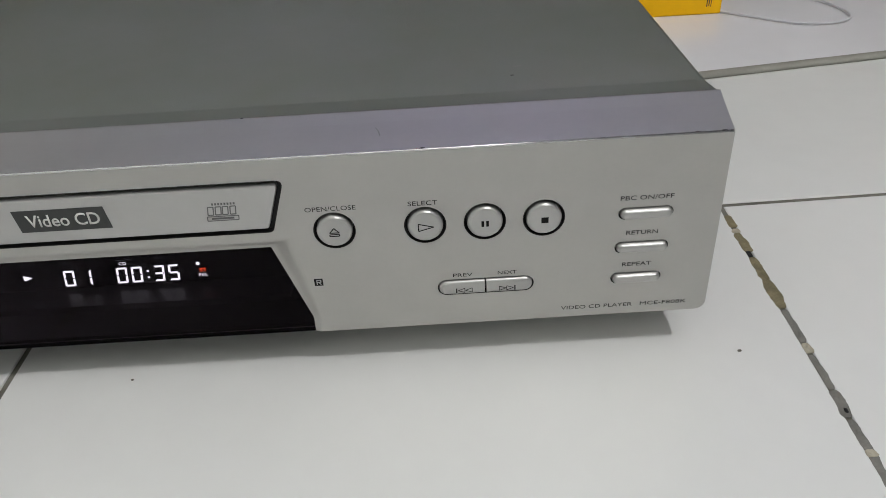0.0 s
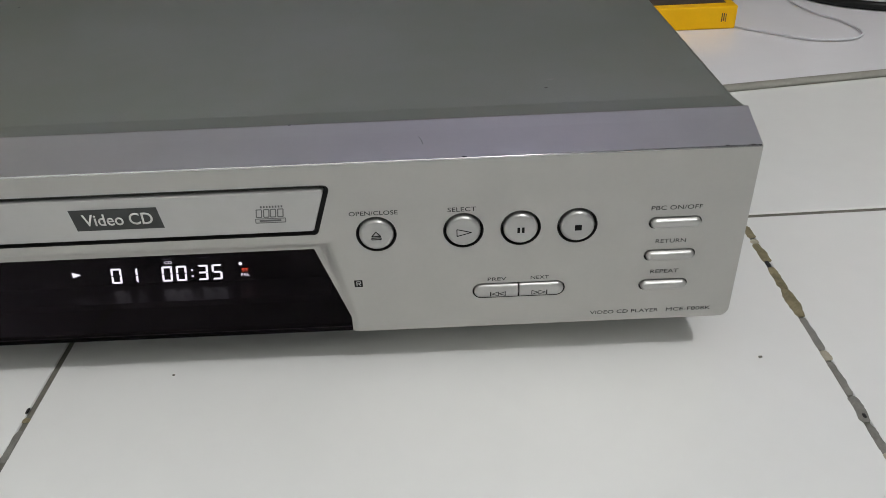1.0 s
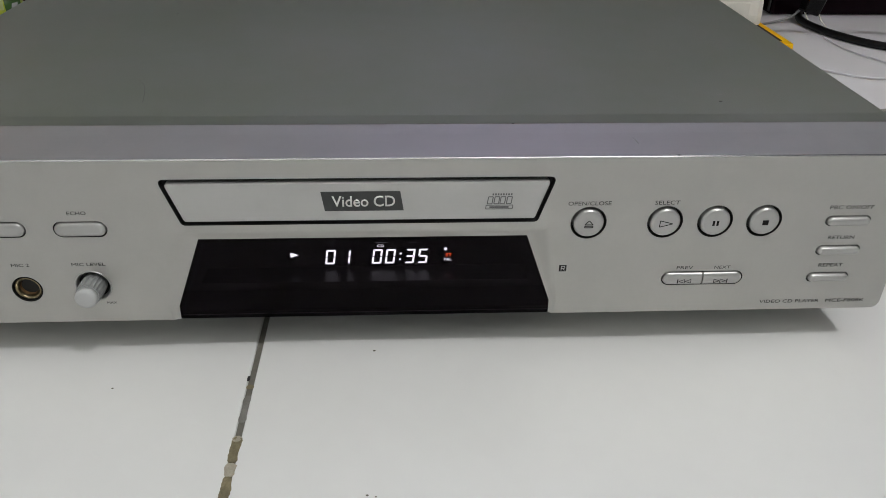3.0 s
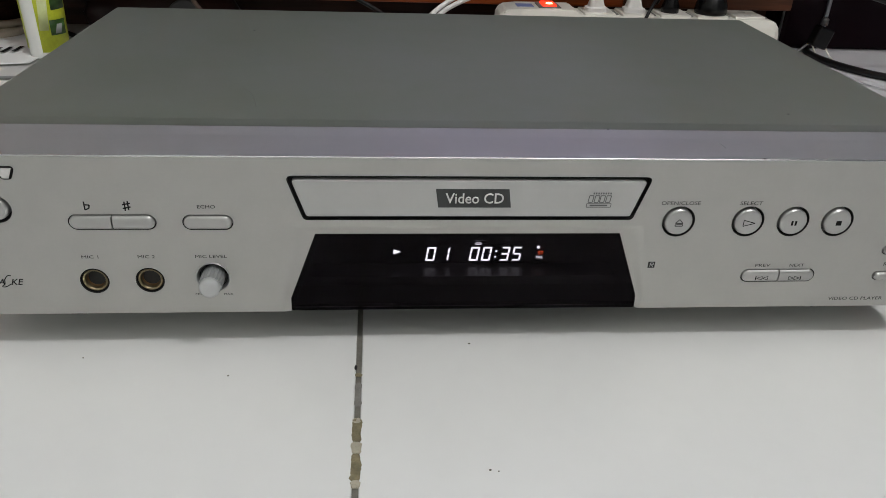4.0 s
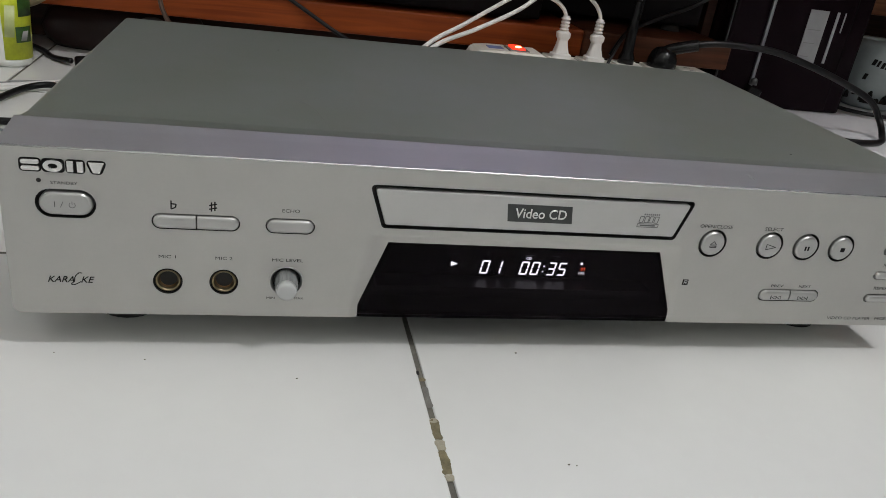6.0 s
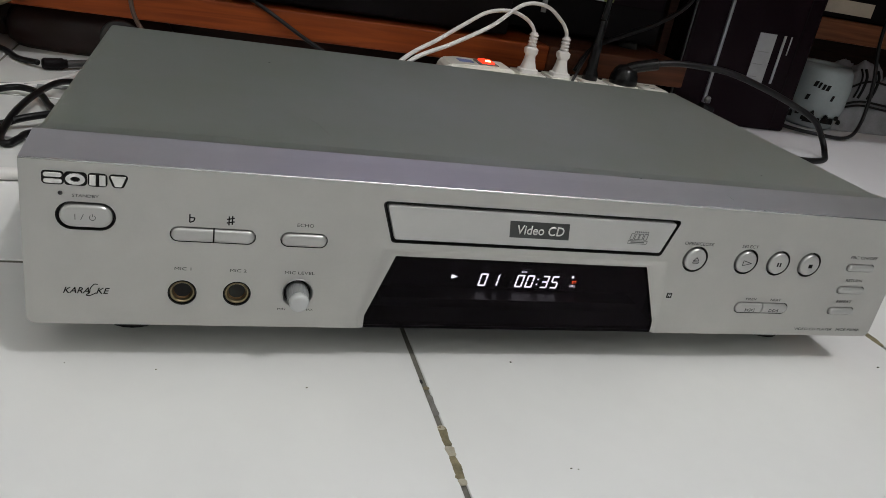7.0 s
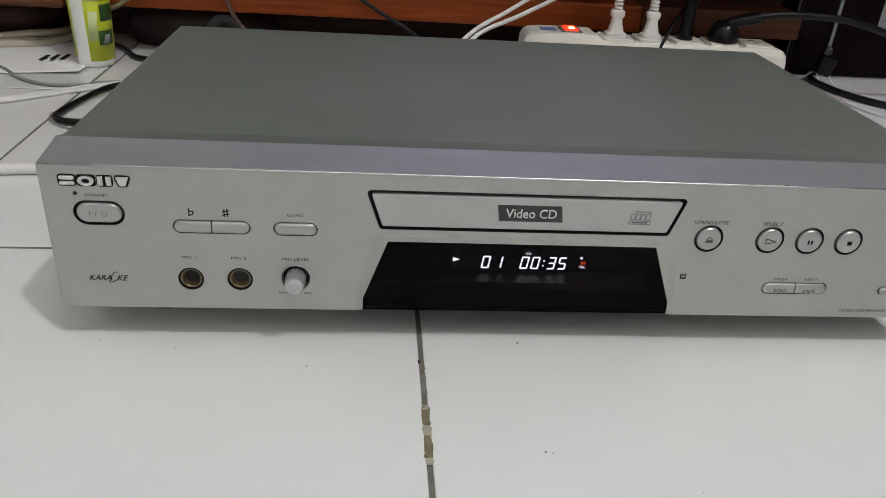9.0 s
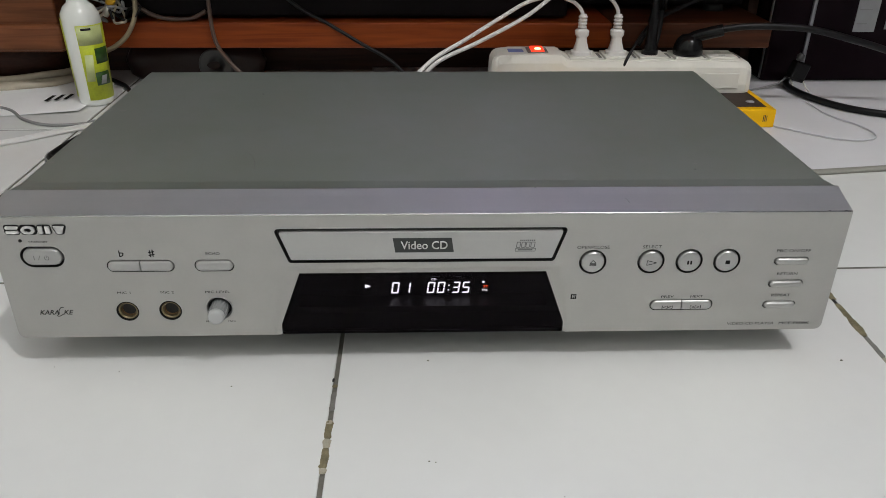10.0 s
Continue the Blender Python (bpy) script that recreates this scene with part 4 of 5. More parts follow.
for p, q in zip(rings, rings[1:]):
    for i in range(8):
        bm.faces.new((p[i], p[(i + 1) % 8], q[(i + 1) % 8], q[i]))
bm.faces.new(rings[0])
bm.faces.new(rings[-1])
bmesh.ops.recalc_face_normals(bm, faces=bm.faces)
bmesh.ops.bevel(bm, geom=[e for e in bm.edges if len(e.link_faces) == 2 and e.calc_face_angle() > 0.6], offset=0.0014, segments=2, affect="EDGES")
part("strip_body", bm, PLASTIC, strip, smooth=False)
part("blue_sticker", box(0.0925, 0.1085, 0.459, 0.473, 0.0399, 0.0403), BLUE, strip, "small blue sticker")
rk = part("rocker_switch", box(0.1165, 0.1300, 0.4560, 0.4760, 0.0396, 0.0430, 0.0012), ROCKER, strip, "lit red rocker switch")
part("neon_lamp", lathe([(0.0034, 0), (0.003, 0.0009), (0.0012, 0.0014)], 16), LAMP_SPOT, rk, "bright orange lamp spot", pose(0.1232, 0.4610, 0.0428), smooth=True)
part("switch_frame", box(0.1125, 0.1340, 0.4540, 0.4780, 0.0396, 0.0410, 0.0005), SLOT, strip)
part("side_rib", box(0.090, 0.335, 0.4400, 0.4418, 0.006, 0.022, 0.0006), PLASTIC, strip)
for x in (0.1715, 0.2085, 0.2455, 0.2825, 0.3195):
    s = part("socket", box(x - 0.0150, x + 0.0150, 0.450, 0.482, 0.0340, 0.0368, 0.0008), PLASTIC, strip, "raised socket plate")
    for y in (0.459, 0.473):
        part("slot", box(x - 0.0035, x + 0.0035, y - 0.0011, y + 0.0011, 0.0362, 0.0370), SLOT, s)
    part("side_slot", box(x + 0.0156, x + 0.0196, 0.457, 0.475, 0.0335, 0.0352), SLOT, s)

CORDS = (((0.1700, 0.4640), [(0.1685, 0.4640, 0.1000), (0.1650, 0.4650, 0.1060), (0.1560, 0.4660, 0.1125), (0.1370, 0.4620, 0.1175), (0.1080, 0.4450, 0.1150), (0.0770, 0.4140, 0.1050), (0.0420, 0.3760, 0.0930), (0.0100, 0.3500, 0.0800), (-0.0200, 0.3320, 0.0550), (-0.0600, 0.3220, 0.0200), (-0.1000, 0.3300, 0.0080)]),
         ((0.2070, 0.4640), [(0.2055, 0.4640, 0.1000), (0.2035, 0.4640, 0.1060), (0.1960, 0.4650, 0.1150), (0.1740, 0.4580, 0.1275), (0.1420, 0.4410, 0.1275), (0.1010, 0.4060, 0.1080), (0.0540, 0.3670, 0.0930), (0.0140, 0.3430, 0.0795), (-0.0080, 0.3350, 0.0560), (-0.0300, 0.3270, 0.0300), (-0.0700, 0.3330, 0.0140), (-0.1000, 0.3400, 0.0080)]))
for (x, y), line in CORDS:
    curve_pts = [(a - x, b - y, c - 0.0586) for a, b, c in line]
    pl = thing("white_plug", "white two-pin plug pushed into the power strip", "plug", (x, y, 0.0218 + 0.0368), group="white plugs")
    bm = bmesh.new()
    rings = []
    for z, hx, hy in ((0.0, 0.0105, 0.0085), (0.0035, 0.0105, 0.0085), (0.0045, 0.0080, 0.0070), (0.0120, 0.0058, 0.0055), (0.0175, 0.0050, 0.0050), (0.0205, 0.0070, 0.0055), (0.0245, 0.0072, 0.0055), (0.0265, 0.0048, 0.0045)):
        rings.append([bm.verts.new((hx * math.copysign(abs(math.cos(t)) ** 0.6, math.cos(t)) - z * 0.03, hy * math.copysign(abs(math.sin(t)) ** 0.6, math.sin(t)), z)) for t in [2 * math.pi * (i + 0.5) / 20 for i in range(20)]])
    for p, q in zip(rings, rings[1:]):
        for i in range(20):
            bm.faces.new((p[i], p[(i + 1) % 20], q[(i + 1) % 20], q[i]))
    bm.faces.new(rings[-1])
    bm.faces.new(rings[0][::-1])
    part("plug_body", bm, CABLE_WHITE, pl, smooth=False)
    sleeve = part("strain_relief", lathe([(0.0038, 0.0265), (0.0036, 0.0410), (0.0024, 0.0415)], 16), CABLE_WHITE, pl, m=pose(-0.0009, 0, 0), smooth=True)
    for k in range(4):
        part("rib", lathe([(0.0046, 0.0), (0.0048, 0.0008), (0.0046, 0.0016), (0.0035, 0.0018)], 16), CABLE_WHITE, sleeve, m=pose(0, 0, 0.0275 + k * 0.0034), smooth=True)
    part("cord", tube(curve_pts, 0.0019), CABLE_WHITE, pl, "white round cord", smooth=True)

bp = thing("black_plug", "black upright plug with a cord, in the power strip", "plug", (0.2440, 0.466, 0.0586))
part("plug_body", lathe([(0.0085, 0.0), (0.0085, 0.006), (0.0062, 0.012), (0.0052, 0.030), (0.0058, 0.034), (0.0044, 0.040), (0.0040, 0.062), (0.0028, 0.064)], 20), PLUG_BLACK, bp, smooth=True)
part("cord", tube([(0, 0, 0.062), (0.002, 0.001, 0.080), (0.008, 0.010, 0.12), (0.02, 0.05, 0.17), (0.03, 0.075, 0.235)], 0.0030), CABLE_BLACK, bp, smooth=True)
part("thin_cord", tube([(-0.033, -0.020, -0.016), (-0.030, -0.020, -0.004), (-0.020, -0.010, 0.010), (-0.006, 0.008, 0.022), (0.010, 0.03, 0.03)], 0.0016), CABLE_BLACK, bp, smooth=True)

ap = thing("angled_plug", "glossy black angled mains plug with a thick looping cord", "plug", (0.2840, 0.4640, 0.0586))
bm = lathe([(0.0150, 0.0), (0.0156, 0.003), (0.0150, 0.009), (0.0125, 0.0155), (0.0085, 0.0195), (0.001, 0.0215)], 28)
part("plug_body", bm, PLUG_BLACK, ap, smooth=True)
part("elbow", tube([(-0.003, -0.001, 0.012), (0.004, -0.003, 0.0185), (0.016, -0.008, 0.0235), (0.030, -0.011, 0.0275)], 0.0062, 14), PLUG_BLACK, ap, "thick moulded cord elbow", smooth=True)
part("cord", tube([(0.000, -0.001, 0.010), (0.006, -0.004, 0.018), (0.022, -0.010, 0.0260), (0.050, -0.014, 0.0315), (0.085, -0.016, 0.0320), (0.120, -0.018, 0.0295), (0.165, -0.016, 0.0190), (0.215, -0.010, 0.0045), (0.262, -0.006, -0.0130), (0.284, -0.005, -0.0330), (0.281, -0.022, -0.0480),
                   (0.260, -0.044, -0.0517), (0.215, -0.050, -0.0517), (0.175, -0.026, -0.0517), (0.152, 0.015, -0.0517), (0.146, 0.060, -0.0517), (0.160, 0.095, -0.0517)], 0.0036), CABLE_BLACK, ap, "thick black cord", smooth=True)

# loose small plug dangling before the tower
dp = thing("loose_plug", "small black plug with bent metal pins on a thin wire", "plug", (0.4300, 0.520, 0.0032))
part("plug_body", box(-0.010, 0.010, -0.006, 0.006, 0.012, 0.034, 0.002), PLUG_BLACK, dp, m=pose(0, 0, 0, 0, 18, 10))
for dx in (-0.006, 0.008):
    part("pin", tube([(dx + 0.004, 0, 0.016), (dx + 0.008, -0.006, 0.006), (dx + 0.012, -0.012, 0.0008)], 0.0008, 8), METAL_PIN, dp, "bent metal pin", smooth=True)
part("cap", lathe([(0.004, 0), (0.004, 0.006), (0.002, 0.008)], 14), CHASSIS, dp, "dark grey cap", pose(0.004, -0.004, 0.036), smooth=True)
part("wire", tube([(-0.004, 0.004, 0.014), (-0.012, 0.006, 0.006), (-0.030, 0.004, 0.0016), (-0.055, -0.012, 0.0016), (-0.066, -0.045, 0.0016), (-0.05, -0.06, 0.0016)], 0.0012, 8), CABLE_GREY, dp, "thin grey wire", smooth=True)
# Thin grey tube laid on the board in place of a soft shade ring
ring = thing("board_shade_ring", "thin grey ring standing in for soft shade on the white board", "cable", (0, 0, 0.0032))
part("cord", tube([(0.352, 0.392, 0.0016), (0.370, 0.375, 0.0016), (0.401, 0.349, 0.0016), (0.428, 0.3445, 0.0016), (0.443, 0.352, 0.0016), (0.448, 0.368, 0.0016), (0.444, 0.392, 0.0016), (0.434, 0.412, 0.0016), (0.428, 0.436, 0.0016), (0.428, 0.470, 0.0016)], 0.0009, 10), RING_SHADE, ring, smooth=True)

# ---- rack behind ----
rack = thing("wooden_rack", "low red-brown wooden rack with dark open shelf", "rack")
part("bottom_board", box(-0.383, 0.2150, 0.522, 0.93, 0.0510, 0.0795, 0.0022), WOOD, rack, "red-brown wooden board")
# right end of the same board; its shade is put into the wood colour
part("bottom_board", box(0.2156, 0.398, 0.5225, 0.93, 0.0510, 0.0795, 0.0022), WOOD_SHADED, rack, "right end of the board, with shade put into its colour")
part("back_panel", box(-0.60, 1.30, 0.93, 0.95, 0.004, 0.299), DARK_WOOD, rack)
# unseen boards above the view, added to block the lamp at three depths
part("shade_board", box(-0.62, 0.218, 0.380, 0.95, 0.300, 0.328, 0.002), WOOD, rack, "unseen top board added to shade the rack")
part("shade_board", box(0.220, 0.460, 0.345, 0.95, 0.300, 0.328, 0.002), WOOD, rack, "unseen deepest top board added to shade the board's right end")
part("shade_board", box(0.462, 1.30, 0.372, 0.95, 0.300, 0.328, 0.002), WOOD, rack, "unseen deeper top board added to shade the tower and jar")
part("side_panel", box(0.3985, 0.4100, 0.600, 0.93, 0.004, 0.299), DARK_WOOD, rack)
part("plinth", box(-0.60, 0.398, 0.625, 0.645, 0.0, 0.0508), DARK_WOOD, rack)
part("end_post", box(-0.62, -0.3920, 0.5150, 0.93, 0.0480, 0.2995, 0.002), WOOD_LEFT, rack, "brown wooden end post with a ledge")
part("ledge", box(-0.62, -0.3880, 0.5080, 0.53, 0.0510, 0.0790, 0.004), WOOD_LEFT, rack, "projecting ledge")
part("end_foot", lathe([(0.030, 0.0005), (0.046, 0.004), (0.056, 0.016), (0.060, 0.032), (0.060, 0.0478)], 40), DARK_WOOD, rack, "dark rounded bun foot", pose(-0.476, 0.606, 0), smooth=True)
part("end_foot", box(-0.62, -0.42, 0.70, 0.90, 0.0, 0.048), DARK_WOOD, rack)

unit = thing("stereo_unit", "black audio unit standing on the rack board", "audio unit", (0.0, 0.0, 0.0797))
part("cabinet", box(-0.360, 0.385, 0.585, 0.90, 0.008, 0.212, 0.003), BLACK_MATT, unit)
part("front_bezel", box(-0.345, 0.1650, 0.5320, 0.5848, 0.004, 0.212, 0.003), BLACK_MATT, unit)
part("front_glass", box(-0.355, 0.380, 0.582, 0.586, 0.050, 0.205, 0.001), BLACK_GLOSS, unit)
for x in (-0.33, 0.355):
    for y in (0.60, 0.88):
        part("unit_foot", lathe([(0.012, 0.0), (0.011, 0.009)], 18), RUBBER, unit, m=pose(x, y, 0), smooth=True)
part("jack_stub", lathe([(0.003, 0), (0.003, 0.020), (0.002, 0.022)], 14), LABEL, unit, "pale connector stub", pose(0.220, 0.575, 0.030), smooth=True)
part("port_line", box(0.285, 0.305, 0.5808, 0.5822, 0.052, 0.0532), LABEL, unit, "thin pale line")

green = thing("green_connector", "dark cable with a green connector hanging before the unit", "connector", (0.262, 0.500, 0.118))
part("sleeve", lathe([(0.0045, -0.02), (0.0050, 0.0), (0.0050, 0.018), (0.0036, 0.020)], 16), PLUG_BLACK, green, smooth=True)
part("connector_head", lathe([(0.0052, 0.020), (0.0056, 0.024), (0.0056, 0.036), (0.004, 0.038)], 16), CONNECTOR, green, "dull green connector head", smooth=True)
part("cord", tube([(0, 0, -0.020), (-0.003, -0.008, -0.040), (-0.010, -0.022, -0.058)], 0.0030), CABLE_BLACK, green, smooth=True)
hang = thing("thin_black_cable", "thin black cable sagging across the dark rack", "cable")
part("cord", tube([(0.40, 0.54, 0.20), (0.385, 0.535, 0.150), (0.345, 0.53, 0.120), (0.295, 0.52, 0.100), (0.258, 0.505, 0.085), (0.240, 0.498, 0.060)], 0.0026), CABLE_BLACK, hang, smooth=True)

for pts, rad, mat, lab in (
        ([(-0.224, 0.515, 0.200), (-0.2265, 0.515, 0.130), (-0.2270, 0.513, 0.095), (-0.2240, 0.512, 0.060), (-0.208, 0.510, 0.035), (-0.180, 0.50, 0.012), (-0.15, 0.47, 0.002)], 0.0022, CABLE_BROWN, "thin brown cable hanging down over the wooden board"),
        ([(-0.19, 0.527, 0.150), (-0.14, 0.527, 0.100), (-0.100, 0.519, 0.078), (-0.065, 0.514, 0.058), (-0.030, 0.510, 0.038), (0.0, 0.50, 0.006)], 0.0020, CABLE_BLACK, "thin dark cable crossing the wooden board")):
    ob = thing("hanging_cable", lab, "cable", group="cables over the rack board")
    part("cord", tube(pts, rad), mat, ob, smooth=True)

# black tower at the right of the rack
tower = thing("black_tower", "tall glossy black equipment tower with silver trim strip", "tower", (0, 0, 0.0032))
part("cabinet", box(0.4120, 0.5960, 0.5590, 0.80, 0.0, 0.290, 0.004), BLACK_GLOSS, tower)
part("trim_strip", box(0.4560, 0.4605, 0.5555, 0.5592, 0.006, 0.286, 0.001), STRIPE, tower, "thin silver trim strip")
part("side_edge", box(0.4100, 0.4116, 0.5600, 0.563, 0.004, 0.286), CHASSIS, tower)
lb = part("paper_label", box(0.5105, 0.5360, 0.5580, 0.5588, 0.0590, 0.1235), LABEL, tower, "grey paper label")
for k in range(3):
    part("print_bar", box(0.5130, 0.5130 + 0.012 + 0.003 * k, 0.5576, 0.5581, 0.068 + k * 0.016, 0.0688 + k * 0.016), CABLE_GREY, lb)
part("paper_label", box(0.5475, 0.5510, 0.5580, 0.5588, 0.0620, 0.1235), LABEL, tower, "narrow pale label strip")
part("paper_label", box(0.5585, 0.5600, 0.5580, 0.5588, 0.1000, 0.1235), LABEL, tower, "narrow pale label strip")
part("front_seam", box(0.5720, 0.5732, 0.5584, 0.5594, 0.004, 0.286), BLACK_MATT, tower)

# right of the tower
mug = thing("ceramic_jar", "grey-white glazed ceramic jar with dark markings", "jar", (0.6920, 0.6320, 0.0032))
part("jar_body", lathe([(0.030, 0.0), (0.036, 0.004), (0.043, 0.03), (0.044, 0.06), (0.040, 0.082), (0.034, 0.090), (0.031, 0.088), (0.036, 0.078), (0.038, 0.05), (0.02, 0.01)], 40), CERAMIC, mug, smooth=True)
for k, (a0, z0, wd) in enumerate(((-139, 0.064, 6), (-131, 0.063, 4), (-124, 0.0615, 5), (-117, 0.061, 6), (-103, 0.048, 5), (-146, 0.044, 6), (-138, 0.014, 22), (-108, 0.016, 18))):
    bm = bmesh.new()
    vs = []
    for z in (z0 - 0.004, z0 + 0.004):
        for i in range(5):
            t = radians(a0 + wd * i / 4 + (z - z0) * 300)
            vs.append(bm.verts.new((0.0446 * math.cos(t), 0.0446 * math.sin(t), z)))
    for i in range(4):
        bm.faces.new((vs[i], vs[i + 1], vs[i + 6], vs[i + 5]))
    ext = bmesh.ops.extrude_face_region(bm, geom=list(bm.faces))
    for v in [g for g in ext["geom"] if isinstance(g, bmesh.types.BMVert)]:
        v.co.x *= 1.006
        v.co.y *= 1.006
    part("mark", bm, INK_BLACK, mug, "dark painted mark")

for k in range(9):
    a = radians(-165 + k * 13)
    part("mark", lump(k * 5.1, 0.0440 * math.cos(a), 0.0440 * math.sin(a), 0.006, 0.004, 0.004 + 0.003 * (k % 3 == 0), 0.014 + 0.006 * (k % 2)), INK_BLACK, mug, "dark painted leaf mark")
cloth = thing("folded_cloth", "grey patterned cloth in a loose heap with dark stripes", "cloth", (0.785, 0.660, 0.0032))
bm = bmesh.new()
bmesh.ops.create_grid(bm, x_segments=40, y_segments=40, size=0.5)
for v in bm.verts:
    x, y = v.co.x, v.co.y
    h = max(0.0, 1 - (2 * x) ** 4) * max(0.0, 1 - (2 * y) ** 4)
    v.co = (x * 0.13, y * 0.10, 0.0005 + 0.095 * h ** 0.6 * (0.85 + 0.35 * noise.noise(Vector((x * 5, y * 5, 2)))) + 0.006 * h * noise.noise(Vector((x * 16, y * 16, 5))))
ext = bmesh.ops.extrude_face_region(bm, geom=list(bm.faces))
for v in [g for g in ext["geom"] if isinstance(g, bmesh.types.BMVert)]:
    v.co.z = max(0.0, v.co.z - 0.002)
bmesh.ops.recalc_face_normals(bm, faces=bm.faces)
part("fabric", bm, CLOTH, cloth, smooth=True)
for z in (0.040, 0.046, 0.075):
    part("stripe", tube([(-0.060, -0.046, z * 0.8), (-0.03, -0.0505, z), (0.01, -0.051, z - 0.002), (0.058, -0.046, z * 0.85)], 0.0016, 8), INK_BLACK, cloth, "dark woven stripe", smooth=True)
for k, x in enumerate((-0.044, -0.036, -0.020, -0.014)):
    part("stripe", tube([(x - 0.002, -0.0505, 0.050), (x, -0.0515, 0.064), (x + 0.003, -0.048, 0.080), (x + 0.004, -0.040, 0.090)], 0.0014 + 0.0006 * (k % 2), 8), INK_BLACK, cloth, "dark woven stripe", smooth=True)
side = thing("side_shelf", "brown wooden shelf with a pale label strip above", "shelf")
part("shelf_board", box(0.600, 1.30, 0.700, 0.92, 0.118, 0.150, 0.002), WOOD_LEFT, side)
part("shelf_leg", box(1.24, 1.30, 0.72, 0.90, 0.004, 0.118), DARK_WOOD, side)
part("shelf_leg", box(0.610, 0.64, 0.80, 0.90, 0.004, 0.118), DARK_WOOD, side)
ru = thing("receiver", "black receiver with a pale label strip on a shelf", "receiver", (0, 0, 0.1503))
part("cabinet", box(0.615, 1.20, 0.715, 0.90, 0.0, 0.145, 0.003), BLACK_MATT, ru)
part("label_strip", box(0.700, 0.815, 0.7130, 0.7152, 0.008, 0.028), CABLE_BEIGE, ru, "pale label strip")
rc = thing("looped_cable", "thin black cable looping over the floor by the jar", "cable")
part("cord", tube([(0.735, 0.60, 0.22), (0.728, 0.59, 0.14), (0.730, 0.575, 0.08), (0.720, 0.56, 0.030), (0.690, 0.545, 0.0085), (0.640, 0.55, 0.0085), (0.610, 0.58, 0.0085), (0.60, 0.62, 0.012)], 0.0026), CABLE_BLACK, rc, smooth=True)

# ---- left of the rack: bottle, paper, cables ----
bot = thing("lotion_bottle", "white plastic bottle with lime green label", "bottle", (-0.3550, 0.4870, 0.0))
part("bottle_body", lathe([(0.0150, 0.0), (0.0172, 0.002), (0.0179, 0.006), (0.0190, 0.05), (0.0197, 0.088), (0.0188, 0.096), (0.0150, 0.103), (0.0105, 0.107), (0.0095, 0.112), (0.0095, 0.120)], 48), BOTTLE, bot, smooth=True)
part("cap", lathe([(0.0112, 0.112), (0.0116, 0.114), (0.0116, 0.136), (0.0104, 0.139)], 32), BOTTLE, bot, smooth=True)


def wrap(r, a0, a1, z0, z1, n=18, lean=0.0):
    """A label wrapped round a bottle."""
    bm = bmesh.new()
    rows = []
    for rr in (r, r + 0.0002):
        for z in (z0, z1):
            rows.append([bm.verts.new(((rr - 0.0020 * (1 - min(1, z / 0.088))) * math.cos(radians(a0 + (a1 - a0) * i / n + lean * (z - z0))), (rr - 0.0020 * (1 - min(1, z / 0.088))) * math.sin(radians(a0 + (a1 - a0) * i / n + lean * (z - z0))), z)) for i in range(n + 1)])
    for i in range(n):
        bm.faces.new((rows[2][i], rows[2][i + 1], rows[3][i + 1], rows[3][i]))
        bm.faces.new((rows[0][i], rows[1][i], rows[1][i + 1], rows[0][i + 1]))
        bm.faces.new((rows[1][i], rows[3][i], rows[3][i + 1], rows[1][i + 1]))
        bm.faces.new((rows[0][i], rows[0][i + 1], rows[2][i + 1], rows[2][i]))
    bmesh.ops.recalc_face_normals(bm, faces=bm.faces)
    return bm


lab = part("label", wrap(0.0200, -88, 55, 0.0075, 0.086), LIME, bot, "lime green printed label", smooth=True)
part("side_label", wrap(0.0200, -158, -136, 0.010, 0.092, 6), LIME, bot, "lime green label edge", smooth=True)
part("print_patch", wrap(0.0203, -46, 5, 0.0460, 0.0620, 8), LEAF, lab, "dark green printed patch", smooth=True)
part("print_patch", wrap(0.0203, -56, -6, 0.0230, 0.0370, 8), LEAF, lab, "dark printed picture", smooth=True)
part("print_patch", wrap(0.0206, -44, -26, 0.0245, 0.0330, 5, 900), LABEL, lab, "pale printed leaf shape", smooth=True)
part("print_patch", wrap(0.0203, -86, -8, 0.0660, 0.0850, 8), PALE_LIME, lab, "pale green printed panel", smooth=True)
part("print_bar", wrap(0.0206, -74, -46, 0.0812, 0.0834, 5), INK, lab, "dark printed bar", smooth=True)
part("print_patch", wrap(0.0203, -84, -60, 0.0280, 0.0560, 5, 250), PALE_LIME, lab, "pale streak in the print", smooth=True)

paper = thing("paper_sheet", "white sheet of paper with short black print bars", "paper", (-0.435, 0.500, 0.0))
bm = bmesh.new()
bmesh.ops.create_grid(bm, x_segments=24, y_segments=24, size=0.5)
for v in bm.verts:
    x, y = v.co.x, v.co.y
    cut = 0.10 * max(0, x + 0.1) ** 2
    v.co = (x * 0.15, y * 0.13 * (1 - cut) + 0.01 * math.sin(x * 3), 0.0012 + 0.010 * max(0, x - 0.1) ** 2 * max(0, 0.5 - y) + 0.0012 * noise.noise(Vector((x * 3, y * 3, 1))))
ext = bmesh.ops.extrude_face_region(bm, geom=list(bm.faces))
for v in [g for g in ext["geom"] if isinstance(g, bmesh.types.BMVert)]:
    v.co.z += 0.0002
part("sheet", bm, PAPER, paper, smooth=True)
for k in range(3):
    part("print_bar", flat([bar(-0.0005, -0.0105, 0.0005, 0.0105, 0.0042)], 0.0001), INK_BLACK, paper, m=pose(0.0265 + k * 0.0090, -0.007 + k * 0.003, 0.0030))

coil = thing("beige_cable_coil", "loose loop of dusty beige cable round the dark foot", "cable")
